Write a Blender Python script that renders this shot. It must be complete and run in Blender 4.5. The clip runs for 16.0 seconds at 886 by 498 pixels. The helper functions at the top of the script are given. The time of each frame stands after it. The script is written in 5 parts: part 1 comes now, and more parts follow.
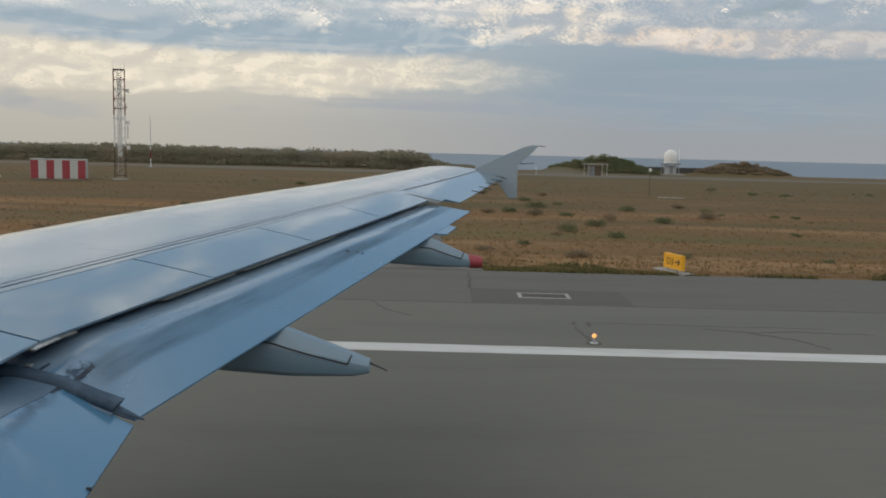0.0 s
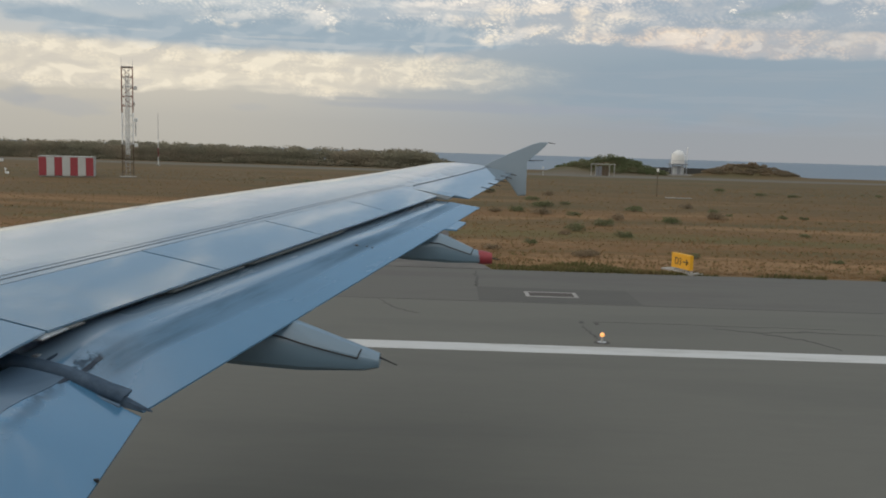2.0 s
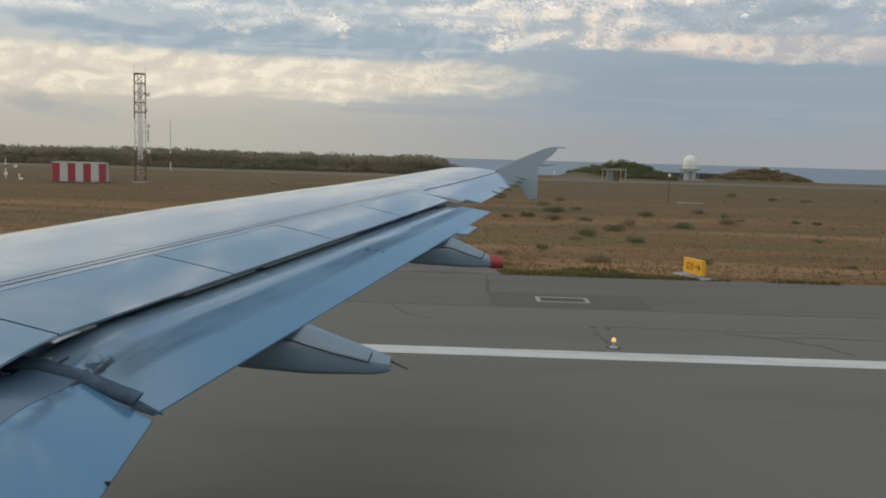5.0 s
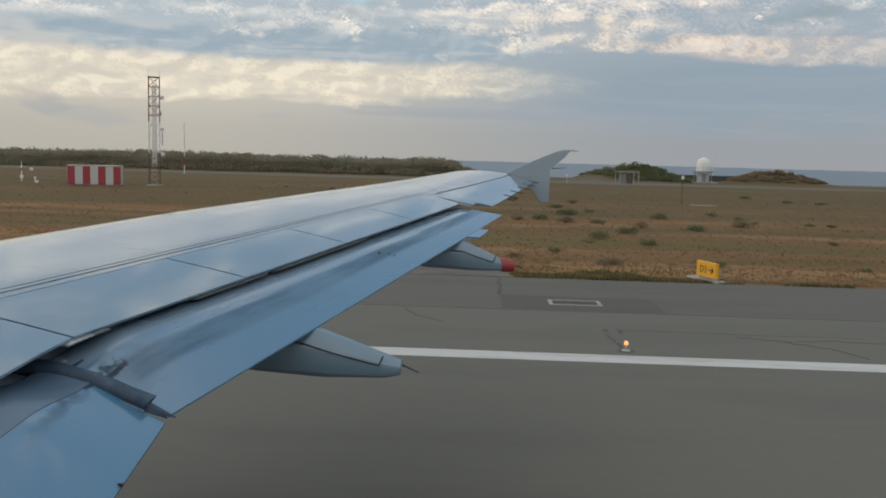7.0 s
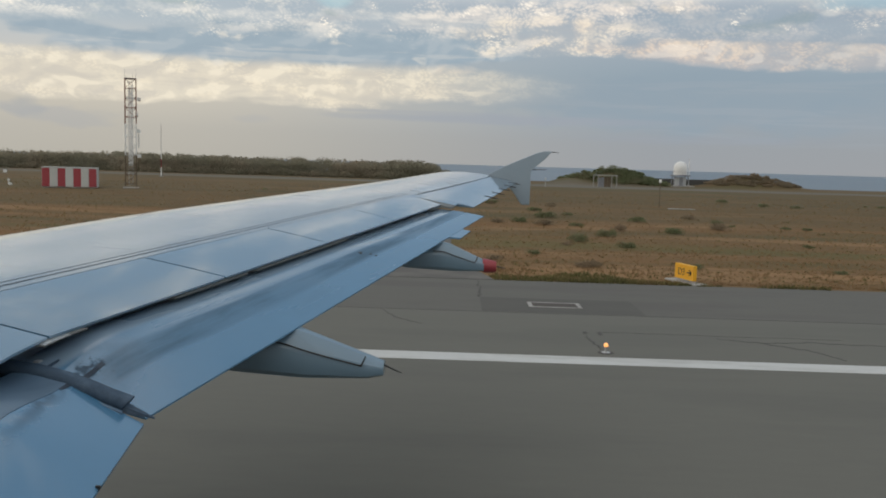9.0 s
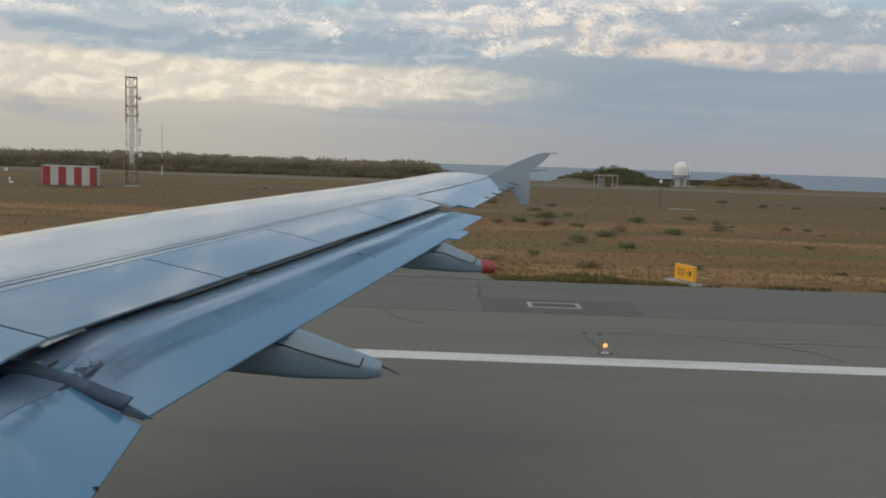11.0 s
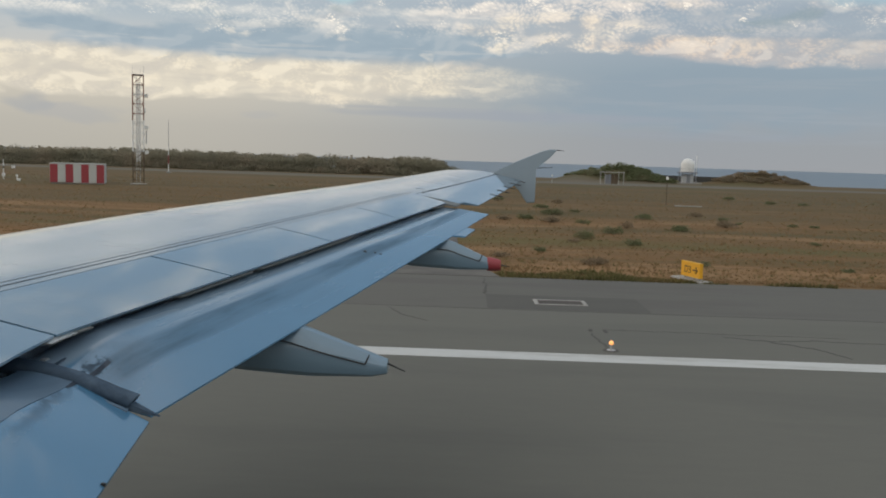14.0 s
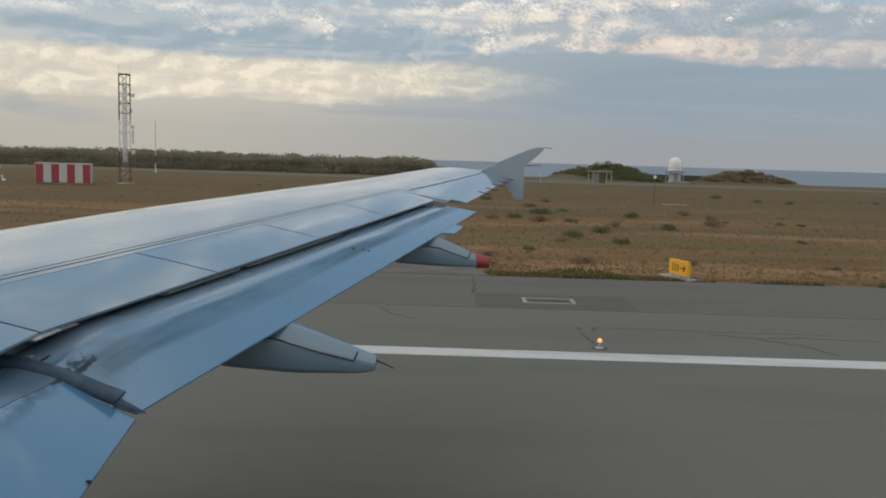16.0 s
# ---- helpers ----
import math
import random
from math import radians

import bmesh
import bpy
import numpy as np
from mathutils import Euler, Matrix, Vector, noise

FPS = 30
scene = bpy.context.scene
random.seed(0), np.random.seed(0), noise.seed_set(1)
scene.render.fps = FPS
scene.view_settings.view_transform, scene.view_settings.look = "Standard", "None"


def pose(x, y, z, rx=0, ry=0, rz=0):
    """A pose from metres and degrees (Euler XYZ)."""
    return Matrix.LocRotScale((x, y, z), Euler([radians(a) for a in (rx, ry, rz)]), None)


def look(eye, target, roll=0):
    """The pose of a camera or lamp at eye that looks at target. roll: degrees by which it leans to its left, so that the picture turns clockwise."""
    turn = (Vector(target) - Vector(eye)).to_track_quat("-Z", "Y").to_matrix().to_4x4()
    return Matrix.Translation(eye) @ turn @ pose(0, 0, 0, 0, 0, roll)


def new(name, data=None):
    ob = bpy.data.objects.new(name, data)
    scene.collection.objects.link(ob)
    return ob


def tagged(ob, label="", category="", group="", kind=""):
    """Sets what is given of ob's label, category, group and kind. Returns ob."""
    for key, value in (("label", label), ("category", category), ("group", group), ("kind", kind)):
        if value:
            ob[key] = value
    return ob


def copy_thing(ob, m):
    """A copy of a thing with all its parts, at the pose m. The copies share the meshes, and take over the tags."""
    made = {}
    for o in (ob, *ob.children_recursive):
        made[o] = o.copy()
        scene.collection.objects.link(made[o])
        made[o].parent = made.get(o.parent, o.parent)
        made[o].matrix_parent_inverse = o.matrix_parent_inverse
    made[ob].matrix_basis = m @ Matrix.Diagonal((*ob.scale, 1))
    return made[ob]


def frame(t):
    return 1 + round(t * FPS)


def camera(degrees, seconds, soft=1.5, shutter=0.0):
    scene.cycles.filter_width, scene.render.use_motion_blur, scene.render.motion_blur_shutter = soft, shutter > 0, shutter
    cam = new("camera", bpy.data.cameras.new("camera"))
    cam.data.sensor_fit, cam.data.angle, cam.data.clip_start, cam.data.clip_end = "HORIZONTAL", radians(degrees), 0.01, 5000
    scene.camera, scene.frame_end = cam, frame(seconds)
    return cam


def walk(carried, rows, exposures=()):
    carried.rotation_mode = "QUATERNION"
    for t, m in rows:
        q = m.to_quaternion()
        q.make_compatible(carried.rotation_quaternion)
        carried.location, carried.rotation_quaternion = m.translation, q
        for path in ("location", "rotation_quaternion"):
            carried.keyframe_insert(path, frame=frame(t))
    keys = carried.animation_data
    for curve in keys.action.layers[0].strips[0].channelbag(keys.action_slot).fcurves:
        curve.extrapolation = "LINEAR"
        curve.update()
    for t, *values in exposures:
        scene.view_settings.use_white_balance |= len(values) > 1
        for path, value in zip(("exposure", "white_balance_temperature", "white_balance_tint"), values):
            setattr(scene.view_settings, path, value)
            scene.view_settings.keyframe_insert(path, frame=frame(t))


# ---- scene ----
# ---- camera and its walk ----
EYE = 4.5          # the window seat's eye above the runway
cam = camera(55.0, 16.0, soft=1.9)
# seconds; yaw, pitch and roll in degrees; how far it has moved in the seat, in metres
ROWS = [
    (0.0, 0.432, -6.495, -1.402, 0.036, -0.082, 0.076),
    (0.5, 0.231, -6.450, -1.338, 0.028, -0.039, 0.042),
    (1.0, 0.131, -6.304, -1.446, 0.000, -0.005, 0.025),
    (1.5, 0.229, -6.536, -1.576, -0.007, -0.012, 0.028),
    (2.0, 0.887, -6.538, -1.687, -0.002, -0.011, 0.020),
    (2.5, 1.398, -6.445, -1.464, -0.019, -0.003, 0.014),
    (3.0, 1.884, -6.368, -1.451, -0.007, -0.020, 0.010),
    (5.5, 1.585, -6.116, -1.604, -0.002, 0.003, 0.003),
    (6.0, 2.115, -6.027, -1.505, -0.005, -0.004, 0.001),
    (6.5, 2.451, -5.967, -1.419, 0.005, -0.004, 0.001),
    (7.0, 2.462, -6.042, -1.520, 0.013, -0.020, 0.017),
    (7.5, 2.112, -5.850, -1.491, 0.002, -0.005, -0.000),
    (8.0, 1.752, -5.838, -1.645, -0.002, -0.002, -0.000),
    (8.5, 1.423, -5.845, -1.833, 0.003, -0.001, 0.000),
    (9.0, 1.037, -5.778, -1.682, -0.022, 0.033, -0.022),
    (11.5, 1.105, -5.821, -1.863, -0.001, 0.005, 0.002),
    (12.0, 1.135, -5.655, -1.664, -0.011, 0.003, -0.010),
    (12.5, 1.316, -5.708, -1.722, 0.006, 0.007, -0.013),
    (13.0, 1.339, -5.766, -1.634, 0.015, -0.008, -0.003),
    (13.5, 1.289, -5.933, -1.647, 0.001, -0.009, -0.011),
    (14.0, 1.497, -6.030, -1.776, 0.002, -0.001, 0.005),
    (14.5, 1.582, -6.181, -1.966, 0.019, -0.018, 0.017),
    (15.0, 1.342, -6.104, -2.019, 0.011, 0.001, -0.001),
    (15.5, 0.985, -5.996, -1.962, -0.000, 0.018, -0.013),
    (16.0, 0.710, -6.036, -1.682, 0.003, 0.018, -0.025)]
walk(cam, [(t, pose(x, y, EYE + z, 90 + p, r, w)) for t, w, p, r, x, y, z in ROWS])


# ---- world and sun ----
class Nodes:
    """Shortcuts for building node trees."""

    def __init__(self, tree):
        self.tree = tree

    def put(self, kind, **inputs):
        node = self.tree.nodes.new(kind)
        for key, value in inputs.items():
            self.plug(node.inputs[key.replace("_", " ")], value)
        return node

    def plug(self, socket, value):
        if isinstance(value, bpy.types.NodeSocket):
            self.tree.links.new(value, socket)
        else:
            socket.default_value = value

    def math(self, op, a, b=0.0, c=0.0, clamp=False):
        node = self.tree.nodes.new("ShaderNodeMath")
        node.operation, node.use_clamp = op, clamp
        for i, v in enumerate((a, b, c)):
            self.plug(node.inputs[i], v)
        return node.outputs[0]

    def smooth(self, v, lo, hi, to0=0.0, to1=1.0):
        node = self.tree.nodes.new("ShaderNodeMapRange")
        node.interpolation_type = "SMOOTHSTEP"
        for i, x in enumerate((v, lo, hi, to0, to1)):
            self.plug(node.inputs[i], x)
        return node.outputs[0]

    def mix(self, fac, a, b, blend="MIX"):
        node = self.tree.nodes.new("ShaderNodeMix")
        node.data_type, node.blend_type = "RGBA", blend
        for i, v in ((0, fac), (6, a), (7, b)):
            self.plug(node.inputs[i], v if isinstance(v, (bpy.types.NodeSocket, float, int)) else (*v, 1) if len(v) == 3 else v)
        return node.outputs[2]

    def noise(self, vector, scale, detail=4.0, rough=0.55, distort=0.0):
        node = self.put("ShaderNodeTexNoise", Vector=vector, Scale=scale, Detail=detail, Roughness=rough, Distortion=distort)
        return node.outputs["Fac"]

    def ramp(self, fac, stops):
        node = self.tree.nodes.new("ShaderNodeValToRGB")
        self.plug(node.inputs[0], fac)
        els = node.color_ramp.elements
        while len(els) < len(stops):
            els.new(0.5)
        for el, (pos, col) in zip(els, stops):
            el.position, el.color = pos, (*col, 1)
        return node.outputs[0]

    def vec(self, x, y, z=0.0):
        return self.put("ShaderNodeCombineXYZ", X=x, Y=y, Z=z).outputs[0]


SUN_AZ, SUN_EL = radians(-78), radians(9)   # measured from +y towards +x


def make_world():
    world = bpy.data.worlds.new("sky")
    world.use_nodes = True
    scene.world = world
    tree = world.node_tree
    tree.nodes.clear()
    n = Nodes(tree)
    way = tree.nodes.new("ShaderNodeTexCoord").outputs["Generated"]
    sep = n.put("ShaderNodeSeparateXYZ", Vector=way)
    dx, dy, dz = sep.outputs[0], sep.outputs[1], sep.outputs[2]
    deg = 180 / math.pi
    az = n.math("ADD", n.math("MULTIPLY", n.math("ARCTAN2", dx, dy), deg), -1.0)     # degrees from straight out, to the tail
    el = n.math("MULTIPLY", n.math("ARCSINE", n.math("MAXIMUM", dz, 0.0)), deg)       # degrees above the sea
    left = n.smooth(az, 14.0, -24.0)
    # clear sky that shows through the gaps
    sky = tree.nodes.new("ShaderNodeTexSky")
    sky.sky_type, sky.sun_disc = "NISHITA", False
    sky.sun_elevation, sky.sun_rotation = SUN_EL, SUN_AZ
    clear = n.mix(1.0, sky.outputs[0], (0.12, 0.12, 0.12), "MULTIPLY")
    # overcast veil: warm towards the sun, cool away from it
    height = n.math("DIVIDE", el, 60.0, clamp=True)
    warm = n.ramp(height, [(0.0, (.475, .450, .395)), (0.03, (.500, .475, .418)), (0.06, (.59, .55, .47)), (0.10, (.58, .575, .545)),
                           (0.14, (.47, .53, .57)), (0.20, (.44, .51, .57)), (0.26, (.33, .42, .52)), (0.58, (.38, .46, .56)), (0.78, (.70, .73, .77)), (1.0, (.76, .78, .80))])
    cool = n.ramp(height, [(0.0, (.335, .35, .37)), (0.025, (.33, .353, .376)), (0.05, (.322, .37, .415)), (0.10, (.295, .37, .43)),
                           (0.14, (.375, .43, .485)), (0.20, (.38, .45, .52)), (0.26, (.31, .40, .50)), (0.58, (.38, .46, .56)), (0.78, (.70, .74, .78)), (1.0, (.76, .78, .80))])
    veil = n.mix(left, cool, warm)
    # noise fields in degrees, cells wider than high as clouds seen from the side
    def field(fa, fe, seed, detail=5.0, rough=0.58, distort=0.4):
        return n.noise(n.vec(n.math("MULTIPLY", az, fa), n.math("MULTIPLY", el, fe), seed), 1.0, detail, rough, distort)

    def total(*terms):
        """A weighted sum of (value, weight) pairs."""
        out = 0.0
        for v, w in terms:
            out = n.math("MULTIPLY_ADD", v, w, out)
        return out

    wide = field(0.10, 0.42, 2.0, 4.0, 0.55, 0.5)
    cell = field(0.26, 0.70, 4.0, 2.8, 0.48, 0.5)
    lump = field(0.46, 0.85, 7.0, 2.6, 0.42, 0.2)
    streak = field(0.09, 1.4, 11.0, 3.2, 0.60, 0.6)
    # heaped heads: rounded cells in a wavering grid
    waver = n.math("MULTIPLY", n.math("SUBTRACT", field(0.45, 0.8, 14.0, 2.0, 0.5, 0.0), 0.5), 1.3)
    heads = n.tree.nodes.new("ShaderNodeTexVoronoi")
    heads.feature, heads.voronoi_dimensions = "SMOOTH_F1", "2D"
    n.plug(heads.inputs["Vector"], n.vec(n.math("ADD", n.math("MULTIPLY", az, 0.75), waver), n.math("SUBTRACT", n.math("MULTIPLY", el, 1.15), waver)))
    heads.inputs["Smoothness"].default_value = 0.35
    heap = n.math("SUBTRACT", 1.0, heads.outputs["Distance"])
    rag = n.math("SUBTRACT", total((wide, 0.9), (cell, 0.8), (lump, 0.35)), 1.025)

    def bank(a, e, ra, re, ragged, soft=0.9, slope=0.0):
        """A cloud bank with a ragged outline, centred at an azimuth and a height, sloping by so many degrees in each."""
        level = n.math("SUBTRACT", n.math("SUBTRACT", el, e), n.math("MULTIPLY", n.math("SUBTRACT", az, a), slope))
        p = n.math("POWER", n.math("DIVIDE", n.math("SUBTRACT", az, a), ra), 2.0)
        q = n.math("POWER", n.math("DIVIDE", level, re), 2.0)
        d = n.math("ADD", n.math("SUBTRACT", 1.0, n.math("ADD", p, q)), n.math("MULTIPLY", rag, ragged))
        return n.smooth(d, 0.0, soft)

    def times(*v):
        out = v[0]
        for x in v[1:]:
            out = n.math("MULTIPLY", out, x)
        return out

    def lay(mask, amount, colour, base):
        return n.mix(n.math("MULTIPLY", mask, amount, clamp=True), base, colour)

    bright = n.smooth(total((cell, 0.6), (lump, 0.4)), 0.45, 0.66)
    puff = n.smooth(total((cell, 0.50), (lump, 0.35), (heap, 0.15)), 0.43, 0.65)
    tufts = n.smooth(total((lump, 0.75), (heap, 0.25)), 0.46, 0.70)
    deck = veil
    deck = lay(bank(15, 4.2, 17, 2.6, 2.2, 1.2), 0.75, (.285, .36, .425), deck)           # blue-grey shade away from the sun
    deck = lay(times(n.smooth(streak, 0.50, 0.62), n.smooth(el, 1.2, 2.2), n.smooth(el, 6.3, 5.0), n.smooth(az, 3, 10)), 0.3, (.36, .405, .45), deck)
    cream = times(bank(-21, 4.75, 32, 1.75, 1.5, 0.7, 0.01), n.smooth(az, 9.0, -9.0))
    deck = lay(cream, 0.9, (.72, .66, .55), deck)                                        # cream bank over the sea
    deck = lay(times(cream, n.smooth(streak, 0.46, 0.60)), 0.45, (.80, .735, .60), deck)
    deck = lay(times(cream, tufts, n.smooth(wide, 0.36, 0.52)), 0.7, (.93, .83, .65), deck)
    # grey-blue bank above it, drawn out sideways
    deck = lay(bank(-12, 7.35, 19, 1.35, 1.7, 0.5, 0.012), 0.92, (.345, .43, .495), deck)
    deck = lay(times(bank(-12, 7.3, 19, 1.5, 2.4, 0.8), n.smooth(streak, 0.54, 0.62)), 0.5, (.55, .57, .57), deck)
    deck = lay(times(bank(-12, 7.0, 19, 1.5, 2.4, 0.8), n.smooth(lump, 0.60, 0.70), n.smooth(cell, 0.46, 0.58)), 0.7, (.80, .755, .67), deck)
    # broken heaps along the top of the view
    tops = times(n.smooth(el, 7.6, 9.0), n.smooth(el, 16.0, 12.0))
    deck = lay(times(n.smooth(wide, 0.54, 0.42), tops), 0.5, (.40, .475, .53), deck)
    deck = lay(times(bright, tops, n.smooth(wide, 0.36, 0.50, 0.3, 1.0)), 0.85, n.mix(left, (.56, .565, .565), (.72, .715, .68)), deck)
    deck = lay(times(puff, tops, n.smooth(wide, 0.40, 0.54, 0.25, 1.0)), 0.9, n.mix(left, (.86, .78, .70), (.93, .89, .80)), deck)
    mid = bank(5.0, 8.2, 7.0, 1.35, 2.6)
    deck = lay(mid, 0.6, (.52, .53, .53), deck)
    deck = lay(times(mid, puff), 0.9, (.90, .80, .67), deck)                             # lit puffs in the middle
    deck = lay(times(mid, tufts, puff), 0.8, (1.0, .90, .72), deck)
    side = bank(19, 7.15, 13, 0.95, 2.0, 0.8, -0.055)
    deck = lay(side, 0.8, (.53, .50, .49), deck)
    deck = lay(times(side, bright), 0.6, (.66, .59, .54), deck)
    deck = lay(times(side, tufts), 0.75, (.86, .71, .57), deck)
    deck = lay(bank(16.5, 9.3, 8, 0.8, 1.8), 0.7, (.335, .41, .48), deck)
    # single lit heads
    fluff = n.smooth(field(0.8, 1.2, 21.0, 2.6, 0.50, 0.3), 0.34, 0.60, 0.25, 1.0)
    for a, e, ra, re, warm_side in ((13.4, 7.7, 1.5, 0.75, 1), (16.8, 7.7, 1.6, 0.55, 1), (22.5, 7.2, 2.2, 0.7, 1), (3.7, 8.1, 1.7, 0.65, 1), (6.8, 8.7, 0.9, 1.1, 1), (21.8, 9.55, 0.7, 0.3, 0), (23.9, 9.6, 0.5, 0.28, 0),
                                (12.6, 10.1, 1.2, 0.5, 1), (-13.2, 4.35, 1.9, 0.5, 2), (-17.4, 5.05, 1.9, 0.5, 2), (-21.5, 4.7, 2.0, 0.5, 2), (-25.0, 5.0, 2.2, 0.55, 2), (-6.5, 9.3, 3.2, 0.6, 0), (-15.0, 9.1, 3.0, 0.5, 0), (-1.5, 6.2, 1.8, 0.35, 1)):
        colour = ((.95, .90, .81), (.84, .73, .60), (.93, .83, .65))[warm_side]
        deck = lay(times(bank(a, e, ra, re, 3.4, 1.3), fluff), 0.5, colour, deck)
    # relief: heads lit from the sun's side, shaded on the other
    def shifted(da, de):
        return n.noise(n.vec(n.math("MULTIPLY", n.math("ADD", az, da), 0.42), n.math("MULTIPLY", n.math("ADD", el, de), 0.80), 31.0), 1.0, 2.4, 0.46, 0.35)

    relief = n.math("SUBTRACT", shifted(0.22, -0.16), shifted(-0.22, 0.16))
    lit, shady = n.smooth(relief, 0.015, 0.13), n.smooth(relief, -0.015, -0.13)
    deck = lay(times(cream, lit), 0.6, (.95, .86, .69), deck)
    deck = lay(times(cream, shady), 0.40, (.58, .545, .49), deck)
    cloudy = n.math("MAXIMUM", times(tops, bright), n.math("MAXIMUM", mid, side))
    deck = lay(times(cloudy, lit), 0.55, n.mix(left, (.85, .77, .68), (.95, .90, .82)), deck)
    deck = lay(times(cloudy, shady), 0.55, (.43, .465, .50), deck)
    grey = bank(-12, 7.3, 21, 1.6, 1.7, 0.5, 0.012)
    deck = lay(times(grey, lit), 0.22, (.62, .64, .64), deck)
    deck = lay(times(grey, shady), 0.30, (.30, .385, .455), deck)
    gap = times(n.smooth(field(0.16, 0.5, 9.1, 3.0, 0.52), 0.57, 0.68), n.smooth(el, 7.6, 9.5))
    deck = lay(gap, 0.5, clear, deck)
    deck = lay(bank(25, 10.3, 5.0, 0.8, 1.6), 0.8, (.40, .58, .66), deck)                # clear blue gaps
    deck = lay(bank(-9.4, 10.2, 1.6, 0.6, 1.2), 0.7, (.42, .60, .66), deck)
    sparks = n.smooth(total((lump, 0.8), (heap, 0.2)), 0.64, 0.74)
    deck = lay(times(sparks, n.smooth(el, 7.2, 8.6), n.smooth(el, 13.0, 11.0)), 0.9, (1.05, .97, .84), deck)
    deck = lay(times(n.smooth(az, 13.0, 23.0), n.smooth(el, 5.0, 7.0), n.smooth(el, 13.0, 11.0)), 0.34, (.34, .41, .475), deck)   # greyer towards the tail
    deck = lay(bank(2, 2.95, 14, 0.38, 0.8), 0.6, (.345, .375, .425), deck)              # thin dark streaks low over the sea
    deck = lay(bank(-3, 3.3, 9, 0.16, 0.5), 0.35, (.36, .385, .43), deck)
    deck = lay(bank(14, 1.9, 10, 0.35, 1.0), 0.3, (.33, .36, .41), deck)
    deck = lay(bank(-28.3, 2.7, 1.5, 0.8, 3.0), 0.55, (.38, .40, .42), deck)           # grey heads on the horizon
    deck = lay(bank(-25.0, 2.2, 4.0, 0.8, 3.0), 0.45, (.41, .42, .43), deck)
    deck = lay(bank(-14.5, 2.5, 1.6, 0.4, 1.2), 0.35, (.42, .43, .44), deck)
    # the rest of the deck overhead, one broken layer seen in perspective
    flat = n.math("ADD", dz, 0.10)
    over = n.vec(n.math("DIVIDE", dx, flat), n.math("DIVIDE", dy, flat), 3.0)
    sheet = n.noise(over, 3.0, 5.0, 0.54, 0.6)
    drift = n.noise(over, 0.8, 3.0, 0.5, 0.3)
    high = times(n.smooth(el, 11.5, 15.0), n.smooth(el, 52.0, 38.0))
    broken = n.smooth(total((sheet, 0.75), (drift, 0.45)), 0.555, 0.665)
    deck = lay(high, 0.75, (.265, .38, .505), deck)
    deck = lay(times(high, broken), 0.85, n.mix(left, (.42, .50, .58), (.63, .66, .66)), deck)
    deck = lay(times(high, n.smooth(sheet, 0.56, 0.68), broken), 0.9, n.mix(left, (.62, .66, .69), (1.25, 1.20, 1.07)), deck)
    brow = times(n.smooth(el, 10.0, 11.0), n.smooth(el, 16.0, 13.0), n.smooth(az, -30.0, -12.0), n.smooth(az, 34.0, 22.0))
    deck = lay(brow, 0.65, n.mix(broken, (.62, .64, .66), (.90, .86, .79)), deck)      # bright broken edge above the view
    deck = lay(times(n.smooth(dy, -0.05, -0.45), n.smooth(el, 2.0, 12.0)), 0.9, (.95, .93, .89), deck)   # lighter sky behind
    back = n.put("ShaderNodeBackground", Color=deck, Strength=1.0)
    out = tree.nodes.new("ShaderNodeOutputWorld")
    tree.links.new(back.outputs[0], out.inputs[0])


make_world()
sun_data = bpy.data.lights.new("sun", "SUN")
sun_data.energy, sun_data.angle, sun_data.color = 0.7, radians(14), (1.0, 0.84, 0.66)
sun = new("sun", sun_data)
sun.matrix_world = look((0, 0, 60), Vector((0, 0, 60)) - Vector((math.sin(SUN_AZ) * math.cos(SUN_EL), math.cos(SUN_AZ) * math.cos(SUN_EL), math.sin(SUN_EL))))


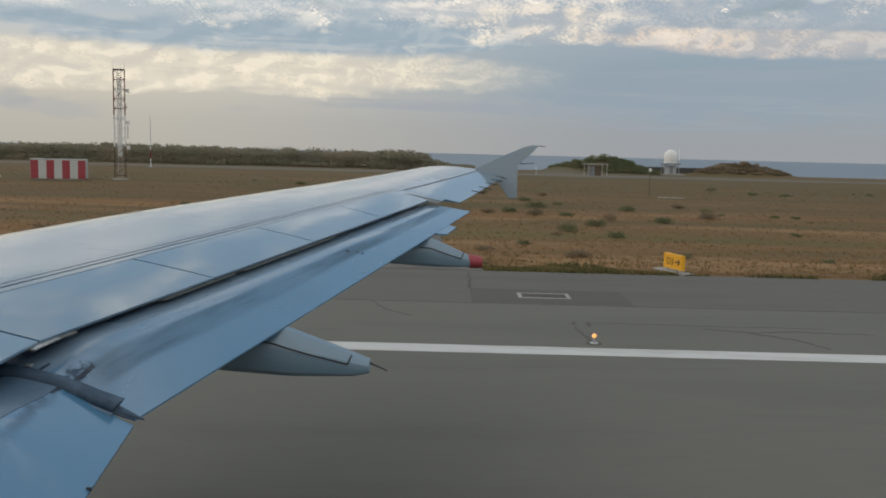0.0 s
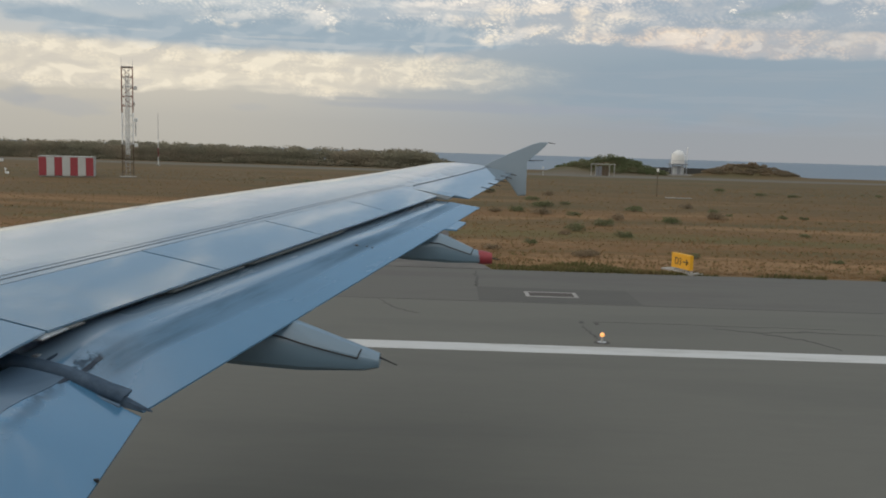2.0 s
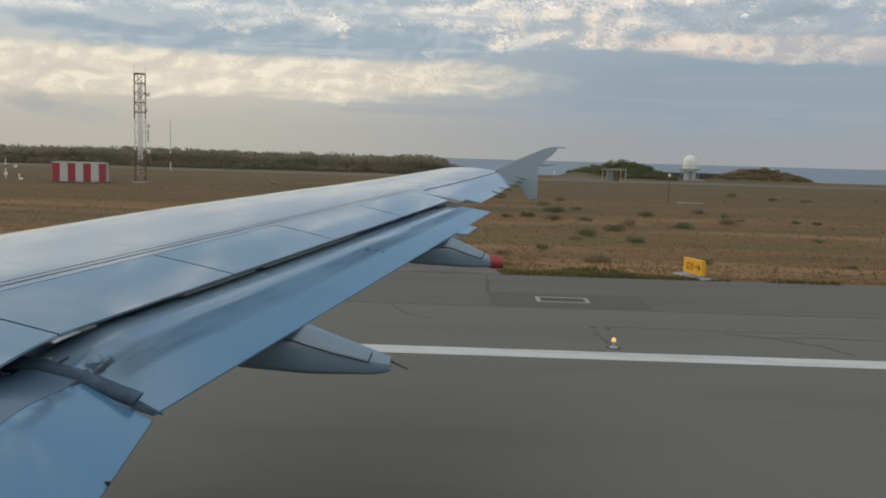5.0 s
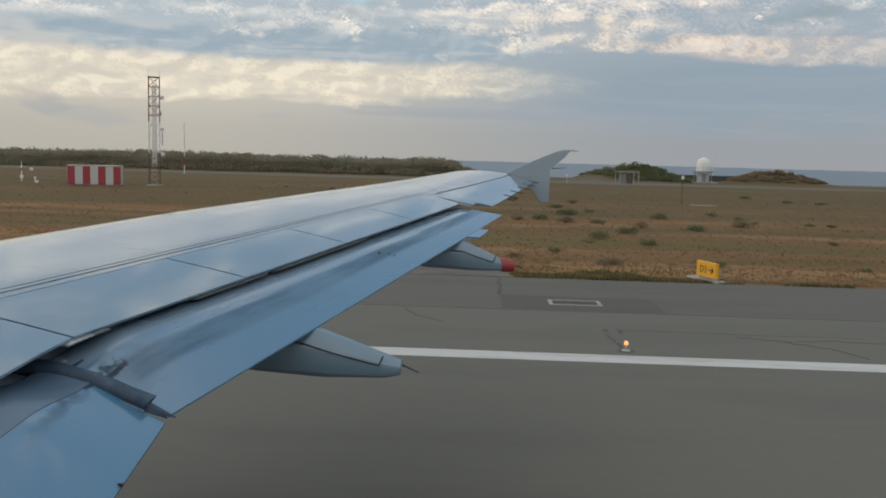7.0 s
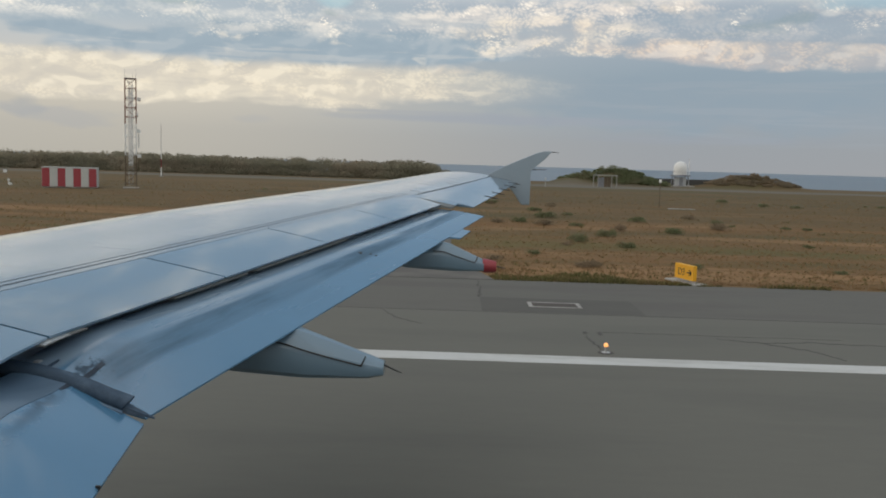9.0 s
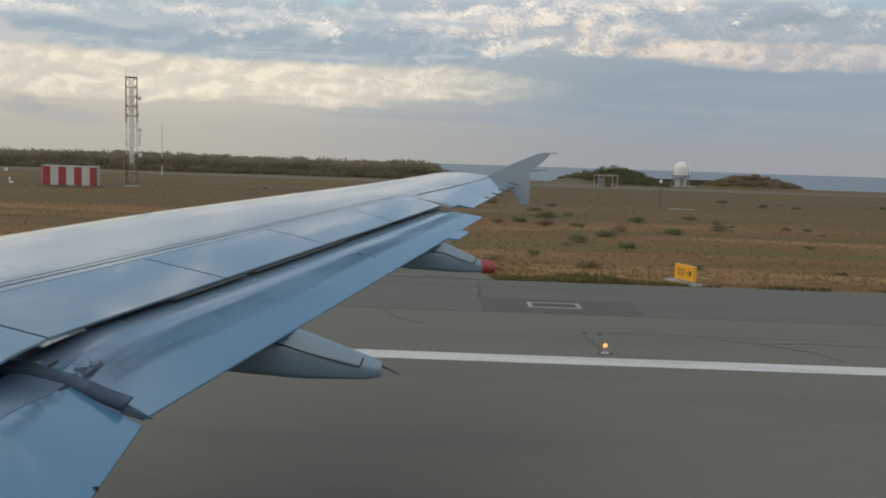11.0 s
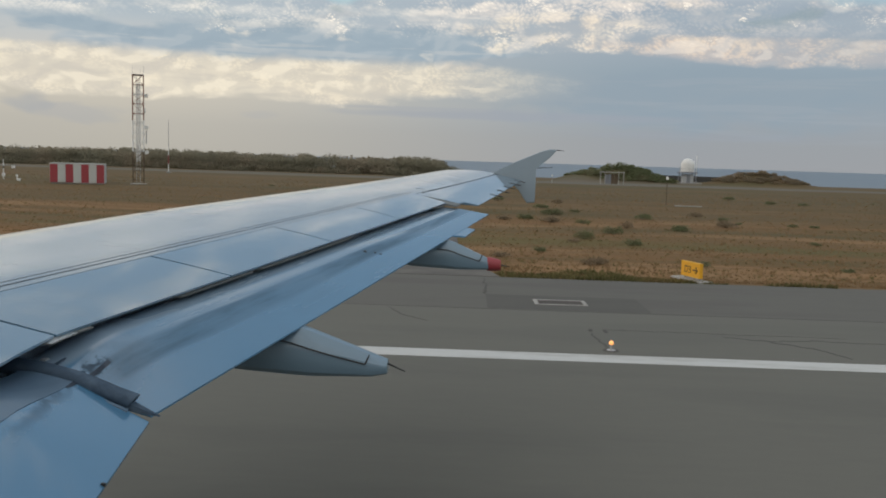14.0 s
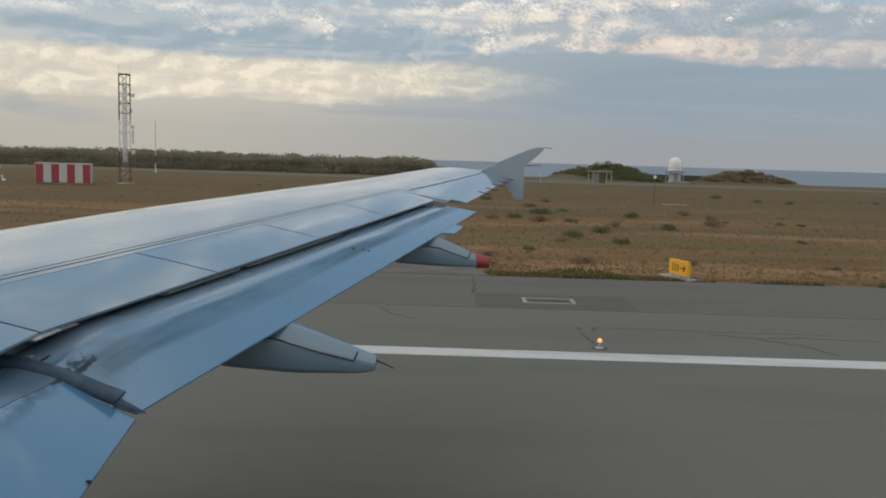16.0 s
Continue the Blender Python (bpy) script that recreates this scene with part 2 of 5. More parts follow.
# ---- materials ----
def material(name, base, rough=0.6, metal=0.0, vary=0.12, scale=3.0, fine=40.0, bump=0.0, stretch=(1, 1, 1), second=None,
             mask=(0.45, 0.65), spec=0.5, by_object=0.0, island=0.0, coat=0.0, through_light=0.0):
    """A surface with colour variation at two scales, an optional second colour in patches, and fine relief."""
    m = bpy.data.materials.new(name)
    m.use_nodes = True
    n = Nodes(m.node_tree)
    bsdf = m.node_tree.nodes["Principled BSDF"]
    geo = m.node_tree.nodes.new("ShaderNodeNewGeometry")
    mapped = n.put("ShaderNodeMapping", Vector=geo.outputs["Position"], Scale=stretch).outputs[0]
    coarse = n.noise(mapped, scale, 4.0)
    small = n.noise(mapped, fine, 3.0)
    col = (*base, 1)
    if second:
        col = n.mix(n.smooth(coarse, *mask), base, second)
    level = n.math("ADD", n.math("MULTIPLY", coarse, vary), n.math("MULTIPLY", small, vary))
    level = n.math("ADD", level, 1.0 - vary)
    if by_object:
        level = n.math("ADD", level, n.math("MULTIPLY", n.math("SUBTRACT", m.node_tree.nodes.new("ShaderNodeObjectInfo").outputs["Random"], 0.5), by_object))
    if island:
        level = n.math("ADD", level, n.math("MULTIPLY", n.math("SUBTRACT", geo.outputs["Random Per Island"], 0.5), island))
    grey = n.put("ShaderNodeCombineColor", Red=level, Green=level, Blue=level).outputs[0]
    n.plug(bsdf.inputs["Base Color"], n.mix(1.0, col, grey, "MULTIPLY"))
    n.plug(bsdf.inputs["Roughness"], n.math("ADD", n.math("MULTIPLY", n.math("SUBTRACT", small, 0.5), 0.15), rough, clamp=True))
    bsdf.inputs["Metallic"].default_value = metal
    bsdf.inputs["Specular IOR Level"].default_value = spec
    bsdf.inputs["Coat Weight"].default_value = coat
    if bump:
        b = n.put("ShaderNodeBump", Height=small, Strength=bump, Distance=0.02)
        n.plug(bsdf.inputs["Normal"], b.outputs[0])
    if through_light:
        # thin leaves and blades let light through
        glow = n.put("ShaderNodeBsdfTranslucent", Color=n.mix(1.0, col, grey, "MULTIPLY"))
        both = n.put("ShaderNodeMixShader", Fac=through_light)
        m.node_tree.links.new(bsdf.outputs[0], both.inputs[1])
        m.node_tree.links.new(glow.outputs[0], both.inputs[2])
        m.node_tree.links.new(both.outputs[0], m.node_tree.nodes["Material Output"].inputs["Surface"])
    return m


def wing_material(name, base, rough, soot=0.35, coat=0.0, along=False, grease=False, smudge=False, gloss=0.05):
    """Aircraft paint with soot streaks that run aft over it, or along the span."""
    m = bpy.data.materials.new(name)
    m.use_nodes = True
    n = Nodes(m.node_tree)
    bsdf = m.node_tree.nodes["Principled BSDF"]
    geo = m.node_tree.nodes.new("ShaderNodeNewGeometry")
    pos = geo.outputs["Position"]
    turned = n.put("ShaderNodeMapping", Vector=pos, Rotation=(0, 0, radians(16.7))).outputs[0]
    aft = n.put("ShaderNodeMapping", Vector=turned, Scale=(5.0, 0.45, 2.0) if along else (0.9, 8.0, 3.0)).outputs[0]
    streak = n.smooth(n.noise(aft, 1.0, 5.0, 0.6), 0.50, 0.78)
    blotch = n.noise(pos, 1.7, 4.0)
    col = n.mix(n.math("MULTIPLY", streak, soot), base, tuple(c * 0.5 for c in base))
    col = n.mix(n.smooth(blotch, 0.35, 0.75, 0.0, 0.18), col, tuple(c * 0.78 for c in base))
    sep = n.put("ShaderNodeSeparateXYZ", Vector=pos)
    if smudge:
        # grime wiped along the skin joint ahead of the spoilers
        ahead = n.math("ADD", n.math("SUBTRACT", sep.outputs[0], n.math("MULTIPLY", sep.outputs[1], 0.357)), 4.99)
        wiped = n.noise(n.put("ShaderNodeMapping", Vector=n.put("ShaderNodeMapping", Vector=pos, Rotation=(0, 0, radians(20))).outputs[0], Scale=(14.0, 1.1, 2.0)).outputs[0], 1.0, 5.0, 0.6)
        zone = n.math("MULTIPLY", n.smooth(ahead, -0.32, -0.04), n.smooth(ahead, 0.10, 0.03))
        col = n.mix(n.math("MULTIPLY", n.math("MULTIPLY", zone, n.smooth(wiped, 0.46, 0.64)), 0.55), col, (.07, .085, .10))
    if grease:
        dirt = n.noise(pos, 5.5, 5.0, 0.65, 0.4)
        flecks = n.noise(pos, 26.0, 4.0, 0.62, 0.5)
        # grease thrown out beside the joint: a ragged stripe in a paler grimy field
        outside = n.math("MULTIPLY", n.smooth(sep.outputs[1], 4.57, 4.63), n.smooth(sep.outputs[0], -1.80, -2.0))
        off_line = n.math("ABSOLUTE", n.math("ADD", n.math("SUBTRACT", sep.outputs[0], n.math("MULTIPLY", sep.outputs[1], 0.19)), 3.005))
        stripe = n.math("MULTIPLY", n.smooth(off_line, 0.11, 0.01), n.smooth(sep.outputs[1], 5.05, 4.82))
        spots = n.smooth(n.math("ADD", n.math("ADD", n.math("MULTIPLY", flecks, 0.6), n.math("MULTIPLY", dirt, 0.4)), n.math("MULTIPLY", stripe, 0.20)), 0.56, 0.74)
        film = n.math("MULTIPLY", n.smooth(sep.outputs[1], 5.6, 4.75), n.smooth(dirt, 0.36, 0.62, 0.3, 0.8))
        greasy = n.math("MULTIPLY", outside, n.math("MAXIMUM", n.math("MULTIPLY", spots, n.smooth(sep.outputs[1], 5.2, 4.8)), n.math("MULTIPLY", film, 0.45)))
        col = n.mix(n.math("MULTIPLY", greasy, 0.9), col, (.035, .055, .08))
        # smudged line behind the inner flap's front strip
        line_x = n.math("ADD", n.math("ADD", sep.outputs[0], n.math("MULTIPLY", sep.outputs[1], 0.134)), 1.515)
        line_x = n.math("ABSOLUTE", n.math("ADD", line_x, n.math("MULTIPLY", n.math("SUBTRACT", dirt, 0.5), 0.16)))
        smear = n.math("MULTIPLY", n.math("MULTIPLY", n.smooth(sep.outputs[1], 4.56, 4.5), n.smooth(sep.outputs[1], 3.5, 4.2)), n.smooth(line_x, 0.055, 0.0))
        smear = n.math("MULTIPLY", smear, n.smooth(dirt, 0.30, 0.62, 0.25, 0.7))
        col = n.mix(smear, col, (.040, .062, .09))
        # highlight painted on the crest, a dirty grey band behind it along the outer flap
        chord = n.math("ADD", n.math("SUBTRACT", sep.outputs[0], n.math("MULTIPLY", sep.outputs[1], 0.3)), 3.71)
        outer_part = n.smooth(sep.outputs[1], 4.66, 4.9)
        col = n.mix(n.math("MULTIPLY", n.smooth(chord, 0.09, 0.04), 0.8), col, (.25, .33, .41))   # nose painted lighter to lift the shade under the spoilers
        crest_highlight = n.math("MULTIPLY", n.smooth(chord, 0.05, 0.10), n.smooth(chord, 0.20, 0.165))
        col = n.mix(n.math("MULTIPLY", n.math("MULTIPLY", crest_highlight, n.smooth(sep.outputs[1], 4.9, 6.2)), 0.55), col, (.24, .31, .38))
        rub = n.noise(n.put("ShaderNodeMapping", Vector=turned, Scale=(9.0, 0.7, 2.0)).outputs[0], 1.0, 5.0, 0.62)
        band = n.math("MULTIPLY", n.math("MULTIPLY", n.smooth(chord, 0.165, 0.20), n.smooth(n.math("ADD", chord, n.math("MULTIPLY", n.math("SUBTRACT", rub, 0.5), 0.12)), 0.36, 0.30)), n.smooth(rub, 0.34, 0.62, 0.35, 1.0))
        band = n.math("MULTIPLY", band, outer_part)
        col = n.mix(n.math("MULTIPLY", band, 0.7), col, (.058, .100, .142))
        dull = n.math("MAXIMUM", n.math("MAXIMUM", greasy, smear), n.math("MULTIPLY", band, 0.85))
        n.plug(bsdf.inputs["Coat Weight"], n.math("SUBTRACT", coat, n.math("MULTIPLY", dull, 0.9 * coat)))
        n.plug(bsdf.inputs["Specular IOR Level"], n.math("SUBTRACT", 0.5, n.math("MULTIPLY", dull, 0.35)))
        rough = n.math("ADD", rough, n.math("MULTIPLY", dull, 0.35))
    n.plug(bsdf.inputs["Base Color"], col)
    grain = n.noise(pos, 55.0, 2.0)
    n.plug(bsdf.inputs["Roughness"], n.math("ADD", n.math("ADD", n.math("MULTIPLY", blotch, 0.06), n.math("MULTIPLY", streak, 0.12)), rough, clamp=True))
    wave = n.noise(n.put("ShaderNodeMapping", Vector=pos, Scale=(1.2, 0.6, 1.0)).outputs[0], 1.6, 2.0)
    b = n.put("ShaderNodeBump", Height=n.math("ADD", wave, n.math("MULTIPLY", grain, 0.004)), Strength=0.08, Distance=0.03)
    n.plug(bsdf.inputs["Normal"], b.outputs[0])
    n.plug(bsdf.inputs["Coat Normal"], b.outputs[0])
    if not grease:
        bsdf.inputs["Coat Weight"].default_value = coat
    bsdf.inputs["Coat Roughness"].default_value = gloss
    bsdf.inputs["Coat IOR"].default_value = 1.9
    return m


WING = wing_material("wing_paint", (.185, .222, .248), 0.18, 0.35, 1.0, smudge=True, gloss=0.13)
# blue of PANEL and FLAP puts the reflected sky into grey paint
PANEL = wing_material("sky_tinted_spoiler_paint", (.085, .172, .255), 0.10, 0.25, 1.0)
FLAP = wing_material("sky_tinted_flap_paint", (.074, .200, .335), 0.22, 0.15, 0.75, along=True, grease=True)
FAIRING = wing_material("fairing_paint", (.150, .235, .305), 0.28, 0.25, 0.3)
FENCE = wing_material("fence_paint", (.235, .30, .35), 0.25, 0.15, 0.3)
PALE = wing_material("access_panel_paint", (.46, .49, .51), 0.15, 0.1, 0.8)
STRIP = wing_material("worn_strip_paint", (.095, .155, .225), 0.3, 0.4, 0.2, along=True)
FAINT = material("worn_sealant", (.13, .155, .175), 0.4, vary=0.4, scale=2)
JOINT = material("skin_sealant", (.075, .10, .125), 0.5, vary=0.4, scale=2)
SMUT = material("greasy_black", (.032, .045, .065), 0.6, vary=0.5, scale=9, fine=70, second=(.05, .066, .088), spec=0.25)
GRIME = material("greasy_rubber", (.046, .076, .115), 0.65, vary=0.5, scale=6, fine=60, second=(.070, .106, .15), spec=0.25)
SEAL = material("seal_strip", (.15, .16, .155), 0.6, vary=0.4, scale=5)
METAL = material("bare_metal", (.62, .62, .60), 0.3, 0.8, vary=0.2)
DARK = material("cove_primer", (.64, .74, .82), 0.7, vary=0.3)
RED = material("red_paint", (.29, .04, .05), 0.5, vary=0.3, scale=8)
CARBON = material("discharger_rod", (.03, .03, .03), 0.5)
ASPHALT = material("runway_asphalt", (.149, .147, .128), 0.92, vary=0.16, scale=0.35, fine=5.0, bump=0.15, stretch=(0.25, 1, 1), second=(.133, .132, .116), spec=0.25)
SHOULDER = material("shoulder_asphalt", (.139, .136, .1225), 0.95, vary=0.22, scale=0.5, fine=6.0, bump=0.15, stretch=(0.2, 1, 1), second=(.122, .117, .108), spec=0.2)
NEWER = material("newer_asphalt", (.114, .111, .101), 0.95, vary=0.2, scale=0.6, fine=6.0, bump=0.15, stretch=(0.3, 1, 1), second=(.105, .102, .094), spec=0.2)
TRACK = material("track_asphalt", (.125, .12, .112), 0.95, vary=0.3, scale=0.6, fine=6, second=(.15, .143, .13), spec=0.2)
PAINT = material("marking_paint", (.54, .545, .53), 0.8, vary=0.26, scale=1.2, fine=14, stretch=(0.3, 1, 1), second=(.42, .42, .40))
CRACK = material("crack_filler", (.07, .066, .06), 0.9, vary=0.4)
SEA = material("sea_water", (.15, .195, .24), 0.5, vary=0.2, scale=0.02, fine=0.5, bump=0.4, stretch=(0.2, 1.4, 1), second=(.17, .21, .25), spec=0.3)
# scrub leaves lightened so that their colour carries the distance haze
LEAF = material("hazed_scrub_leaf", (.265, .245, .175), 0.9, vary=0.45, scale=0.10, fine=0.6, second=(.30, .255, .185), island=0.10, spec=0.2, through_light=0.45)
GREEN = material("bush_leaf", (.165, .185, .095), 0.85, vary=0.4, scale=0.4, fine=2.0, second=(.205, .20, .115), island=0.14, spec=0.2, through_light=0.45)
TWIG = material("dry_twig", (.12, .09, .06), 0.9, vary=0.4)
DRYBUSH = material("dry_bush_leaf", (.26, .21, .14), 0.85, vary=0.4, scale=0.4, fine=2.0, second=(.29, .22, .145), island=0.14, spec=0.2, through_light=0.45)
STRAW = material("dry_grass", (.30, .20, .110), 0.9, vary=0.35, scale=0.10, fine=1.2, stretch=(0.12, 1, 1), second=(.255, .18, .098), island=0.12, spec=0.15, through_light=0.45)
OLIVE = material("tuft_grass", (.215, .17, .08), 0.9, vary=0.4, scale=0.3, fine=2.0, second=(.18, .155, .075), island=0.2, spec=0.15, through_light=0.45)
VERGE = material("verge_grass", (.15, .14, .06), 0.9, vary=0.5, scale=0.3, fine=2.0, second=(.24, .18, .085), island=0.35, spec=0.15, through_light=0.45)
CONCRETE = material("weathered_concrete", (.36, .35, .325), 0.9, vary=0.35, scale=0.6, fine=9, second=(.27, .26, .24))
WHITE = material("white_paint", (.72, .73, .72), 0.55, vary=0.18, scale=0.8, fine=10)
GALV = material("galvanised_steel", (.42, .43, .44), 0.5, 0.4, vary=0.25, scale=2)
ROOF = material("roof_sheet", (.20, .21, .23), 0.7, vary=0.3)
PLASTER = material("stained_plaster", (.42, .44, .45), 0.85, vary=0.35, scale=0.5, fine=5, second=(.33, .34, .35))
CABIN_WHITE = material("weathered_white_panel", (.46, .475, .455), 0.7, vary=0.2, scale=1.5, fine=12)
YELLOW = material("sign_yellow", (.74, .37, .012), 0.5, vary=0.15)
BLACK = material("black_paint", (.02, .02, .02), 0.6)
ORANGE = material("orange_fabric", (.55, .18, .05), 0.9, vary=0.3)
LAMP = material("warm_lens", (.75, .55, .30), 0.15, vary=0.1, spec=0.6)
LAMP.node_tree.nodes["Principled BSDF"].inputs["Emission Color"].default_value = (1.0, .36, .06, 1)
LAMP.node_tree.nodes["Principled BSDF"].inputs["Emission Strength"].default_value = 1.0
RUST = material("faded_red_steel", (.20, .085, .06), 0.8, vary=0.4, scale=3)
GRATE = material("rusty_grate", (.085, .068, .058), 0.85, vary=0.4, scale=3)
SKIN = material("white_skin", (.70, .71, .72), 0.35, vary=0.08, scale=0.6, fine=8, coat=0.3)
WALL = material("dark_wall", (.07, .07, .065), 0.9, vary=0.4, scale=0.4)


def ground_material():
    m = bpy.data.materials.new("dry_field")
    m.use_nodes = True
    n = Nodes(m.node_tree)
    bsdf = m.node_tree.nodes["Principled BSDF"]
    pos = m.node_tree.nodes.new("ShaderNodeNewGeometry").outputs["Position"]
    sep = n.put("ShaderNodeSeparateXYZ", Vector=pos)
    long = n.put("ShaderNodeMapping", Vector=pos, Scale=(0.10, 1.0, 1.0)).outputs[0]
    wide = n.noise(long, 0.07, 5.0, 0.6)
    mid = n.noise(n.put("ShaderNodeMapping", Vector=pos, Scale=(0.16, 1.0, 1.0)).outputs[0], 0.22, 6.0, 0.66, 0.6)
    small = n.noise(n.put("ShaderNodeMapping", Vector=pos, Scale=(0.22, 1.0, 1.0)).outputs[0], 1.6, 4.0, 0.6)
    col = n.mix(n.smooth(wide, 0.40, 0.60), (.207, .118, .056), (.150, .103, .053))
    col = n.mix(n.smooth(mid, 0.52, 0.63, 0.0, 0.85), col, (.290, .178, .092))
    col = n.mix(n.smooth(mid, 0.48, 0.36, 0.0, 0.85), col, (.110, .094, .045))
    col = n.mix(n.smooth(small, 0.54, 0.74, 0.0, 0.35), col, (.12, .086, .045))
    col = n.mix(n.smooth(small, 0.44, 0.28, 0.0, 0.25), col, (.27, .18, .098))
    # greenish weeds in long patches
    weed = n.noise(n.put("ShaderNodeMapping", Vector=pos, Scale=(0.12, 0.8, 1.0), Location=(37, 5, 0)).outputs[0], 0.13, 5.0, 0.62, 0.5)
    col = n.mix(n.smooth(weed, 0.54, 0.64, 0.0, 0.7), col, (.120, .112, .048))
    # greener grass on the far half, bare sand and gravel towards the shore
    col = n.mix(n.smooth(n.math("ADD", sep.outputs[1], n.math("MULTIPLY", wide, 40.0)), 62.0, 105.0, 0.0, 0.62), col, (.102, .086, .050))
    far = n.math("ADD", sep.outputs[1], n.math("MULTIPLY", n.math("SUBTRACT", mid, 0.5), 7.0))
    gravel = n.math("MULTIPLY", n.smooth(far, 143.0, 147.0), n.smooth(far, 163.0, 158.0))
    col = n.mix(n.math("MULTIPLY", gravel, 0.75), col, (.165, .16, .14))
    col = n.mix(n.smooth(n.math("ADD", sep.outputs[1], n.math("MULTIPLY", mid, 16.0)), 190.0, 200.0), col, (.19, .175, .155))
    n.plug(bsdf.inputs["Base Color"], col)
    bsdf.inputs["Roughness"].default_value = 0.95
    bsdf.inputs["Specular IOR Level"].default_value = 0.1
    b = n.put("ShaderNodeBump", Height=small, Strength=0.2, Distance=0.08)
    n.plug(bsdf.inputs["Normal"], b.outputs[0])
    return m


FIELD = ground_material()


# ---- mesh helpers ----
def part(name, bm, mat, parent=None, label="", smooth=False):
    """Links a bmesh as one mesh object, under parent where given."""
    mesh = bpy.data.meshes.new(name)
    bmesh.ops.recalc_face_normals(bm, faces=bm.faces)
    bm.to_mesh(mesh)
    bm.free()
    if smooth:
        mesh.polygons.foreach_set("use_smooth", [True] * len(mesh.polygons))
    mesh.materials.append(mat)
    ob = new(name, mesh)
    if parent is not None:
        ob.parent = parent
    if label:
        ob["label"] = label
    return ob


def thing(name, label, category, at=(0, 0, 0), turn=0.0, group="", kind=""):
    ob = new(name)
    ob.matrix_basis = pose(*at, 0, 0, turn)
    ob.empty_display_size = 0.3
    return tagged(ob, label, category, group, kind)


def box(bm, x0, x1, y0, y1, z0, z1, bevel=0.0):
    vs = [bm.verts.new((x, y, z)) for z in (z0, z1) for y in (y0, y1) for x in (x0, x1)]
    fs = [bm.faces.new([vs[i] for i in q]) for q in ((0, 2, 3, 1), (4, 5, 7, 6), (0, 1, 5, 4), (1, 3, 7, 5), (3, 2, 6, 7), (2, 0, 4, 6))]
    if bevel:
        edges = {e for f in fs for e in f.edges}
        bmesh.ops.bevel(bm, geom=list(edges), offset=bevel, segments=2, affect="EDGES", profile=0.5)
    return bm


def boxed(*a, bevel=0.0):
    return box(bmesh.new(), *a, bevel=bevel)


def rod(bm, a, b, r0, r1=None, sides=6):
    """A round bar from a to b."""
    a, b = Vector(a), Vector(b)
    r1 = r0 if r1 is None else r1
    q = (b - a).to_track_quat("Z", "Y").to_matrix()
    rings = []
    for p, r in ((a, r0), (b, r1)):
        rings.append([bm.verts.new(p + q @ Vector((r * math.cos(2 * math.pi * i / sides), r * math.sin(2 * math.pi * i / sides), 0))) for i in range(sides)])
    for i in range(sides):
        j = (i + 1) % sides
        bm.faces.new((rings[0][i], rings[0][j], rings[1][j], rings[1][i]))
    bm.faces.new(rings[0][::-1])
    bm.faces.new(rings[1])
    return bm


def loft(sections, closed=True):
    """A skin over rings of points of equal number, with both ends capped."""
    bm = bmesh.new()
    rings = [[bm.verts.new(p) for p in s] for s in sections]
    for r0, r1 in zip(rings, rings[1:]):
        k = len(r0)
        for i in range(k if closed else k - 1):
            j = (i + 1) % k
            bm.faces.new((r0[i], r0[j], r1[j], r1[i]))
    if closed:
        bm.faces.new(rings[0][::-1])
        bm.faces.new(rings[-1])
    return bm


def shade(ob, angle=35):
    """Smooth shading with edges sharper than the angle kept."""
    me = ob.data
    me.polygons.foreach_set("use_smooth", [True] * len(me.polygons))
    me.set_sharp_from_angle(angle=radians(angle))
    return ob


# ---- the ground, the runway and the sea ----
EDGE = 33.0        # where the paved shoulder ends


def ease(v, lo, hi):
    k = min(max((v - lo) / (hi - lo), 0.0), 1.0)
    return k * k * (3 - 2 * k)


MOUNDS = [(28.2, 167, 9.5, 5.5, 2.1), (33.9, 170, 6, 5, 1.2), (20.9, 163, 4.5, 4, 0.9), (60.9, 180, 9.5, 5.5, 2.4), (-62, 186, 70, 9, 1.0)]


def ground_z(x, y):
    if y < EDGE:
        return -0.03
    z = -0.02 + 1.0 * ease(y, EDGE + 2, 95)
    if y > EDGE + 1.5:
        z += 0.10 * noise.noise((x * 0.07, y * 0.07, 0.3)) * ease(y, EDGE + 1, EDGE + 15)
        z += 0.035 * noise.noise((x * 0.6, y * 0.6, 1.3))
    for mx, my, rx, ry, h in MOUNDS:
        k = ((x - mx) / rx) ** 2 + ((y - my) / ry) ** 2
        if k < 4:
            z += h * math.exp(-k * 1.4) * (1 + 0.25 * noise.noise((x * 0.35, y * 0.35, 4.0)))
    return z - 5.0 * ease(y + 6 * noise.noise((x * 0.02, 0, 7.0)), 193, 232)


def axis(stops):
    """Grid lines from (from, to, step) runs."""
    out = []
    for lo, hi, step in stops:
        k = max(1, round((hi - lo) / step))
        out += [lo + (hi - lo) * i / k for i in range(k)]
    return out + [stops[-1][1]]


xs_lines = axis([(-4900, -600, 430), (-600, -150, 30), (-150, -60, 3), (-60, 60, 1.0), (60, 130, 2.5), (130, 600, 30), (600, 4900, 430)])
ys_lines = axis([(-4900, -300, 460), (-300, -30, 30), (-30, 33, 21), (33, 36, 0.5), (36, 80, 1.0), (80, 240, 2.0), (240, 300, 20), (300, 4900, 460)])
verts = [(x, y, ground_z(x, y)) for y in ys_lines for x in xs_lines]
wid = len(xs_lines)
faces = [(j * wid + i, j * wid + i + 1, (j + 1) * wid + i + 1, (j + 1) * wid + i) for j in range(len(ys_lines) - 1) for i in range(wid - 1)]
mesh = bpy.data.meshes.new("ground")
mesh.from_pydata(verts, [], faces)
mesh.polygons.foreach_set("use_smooth", [True] * len(mesh.polygons))
mesh.materials.append(FIELD)
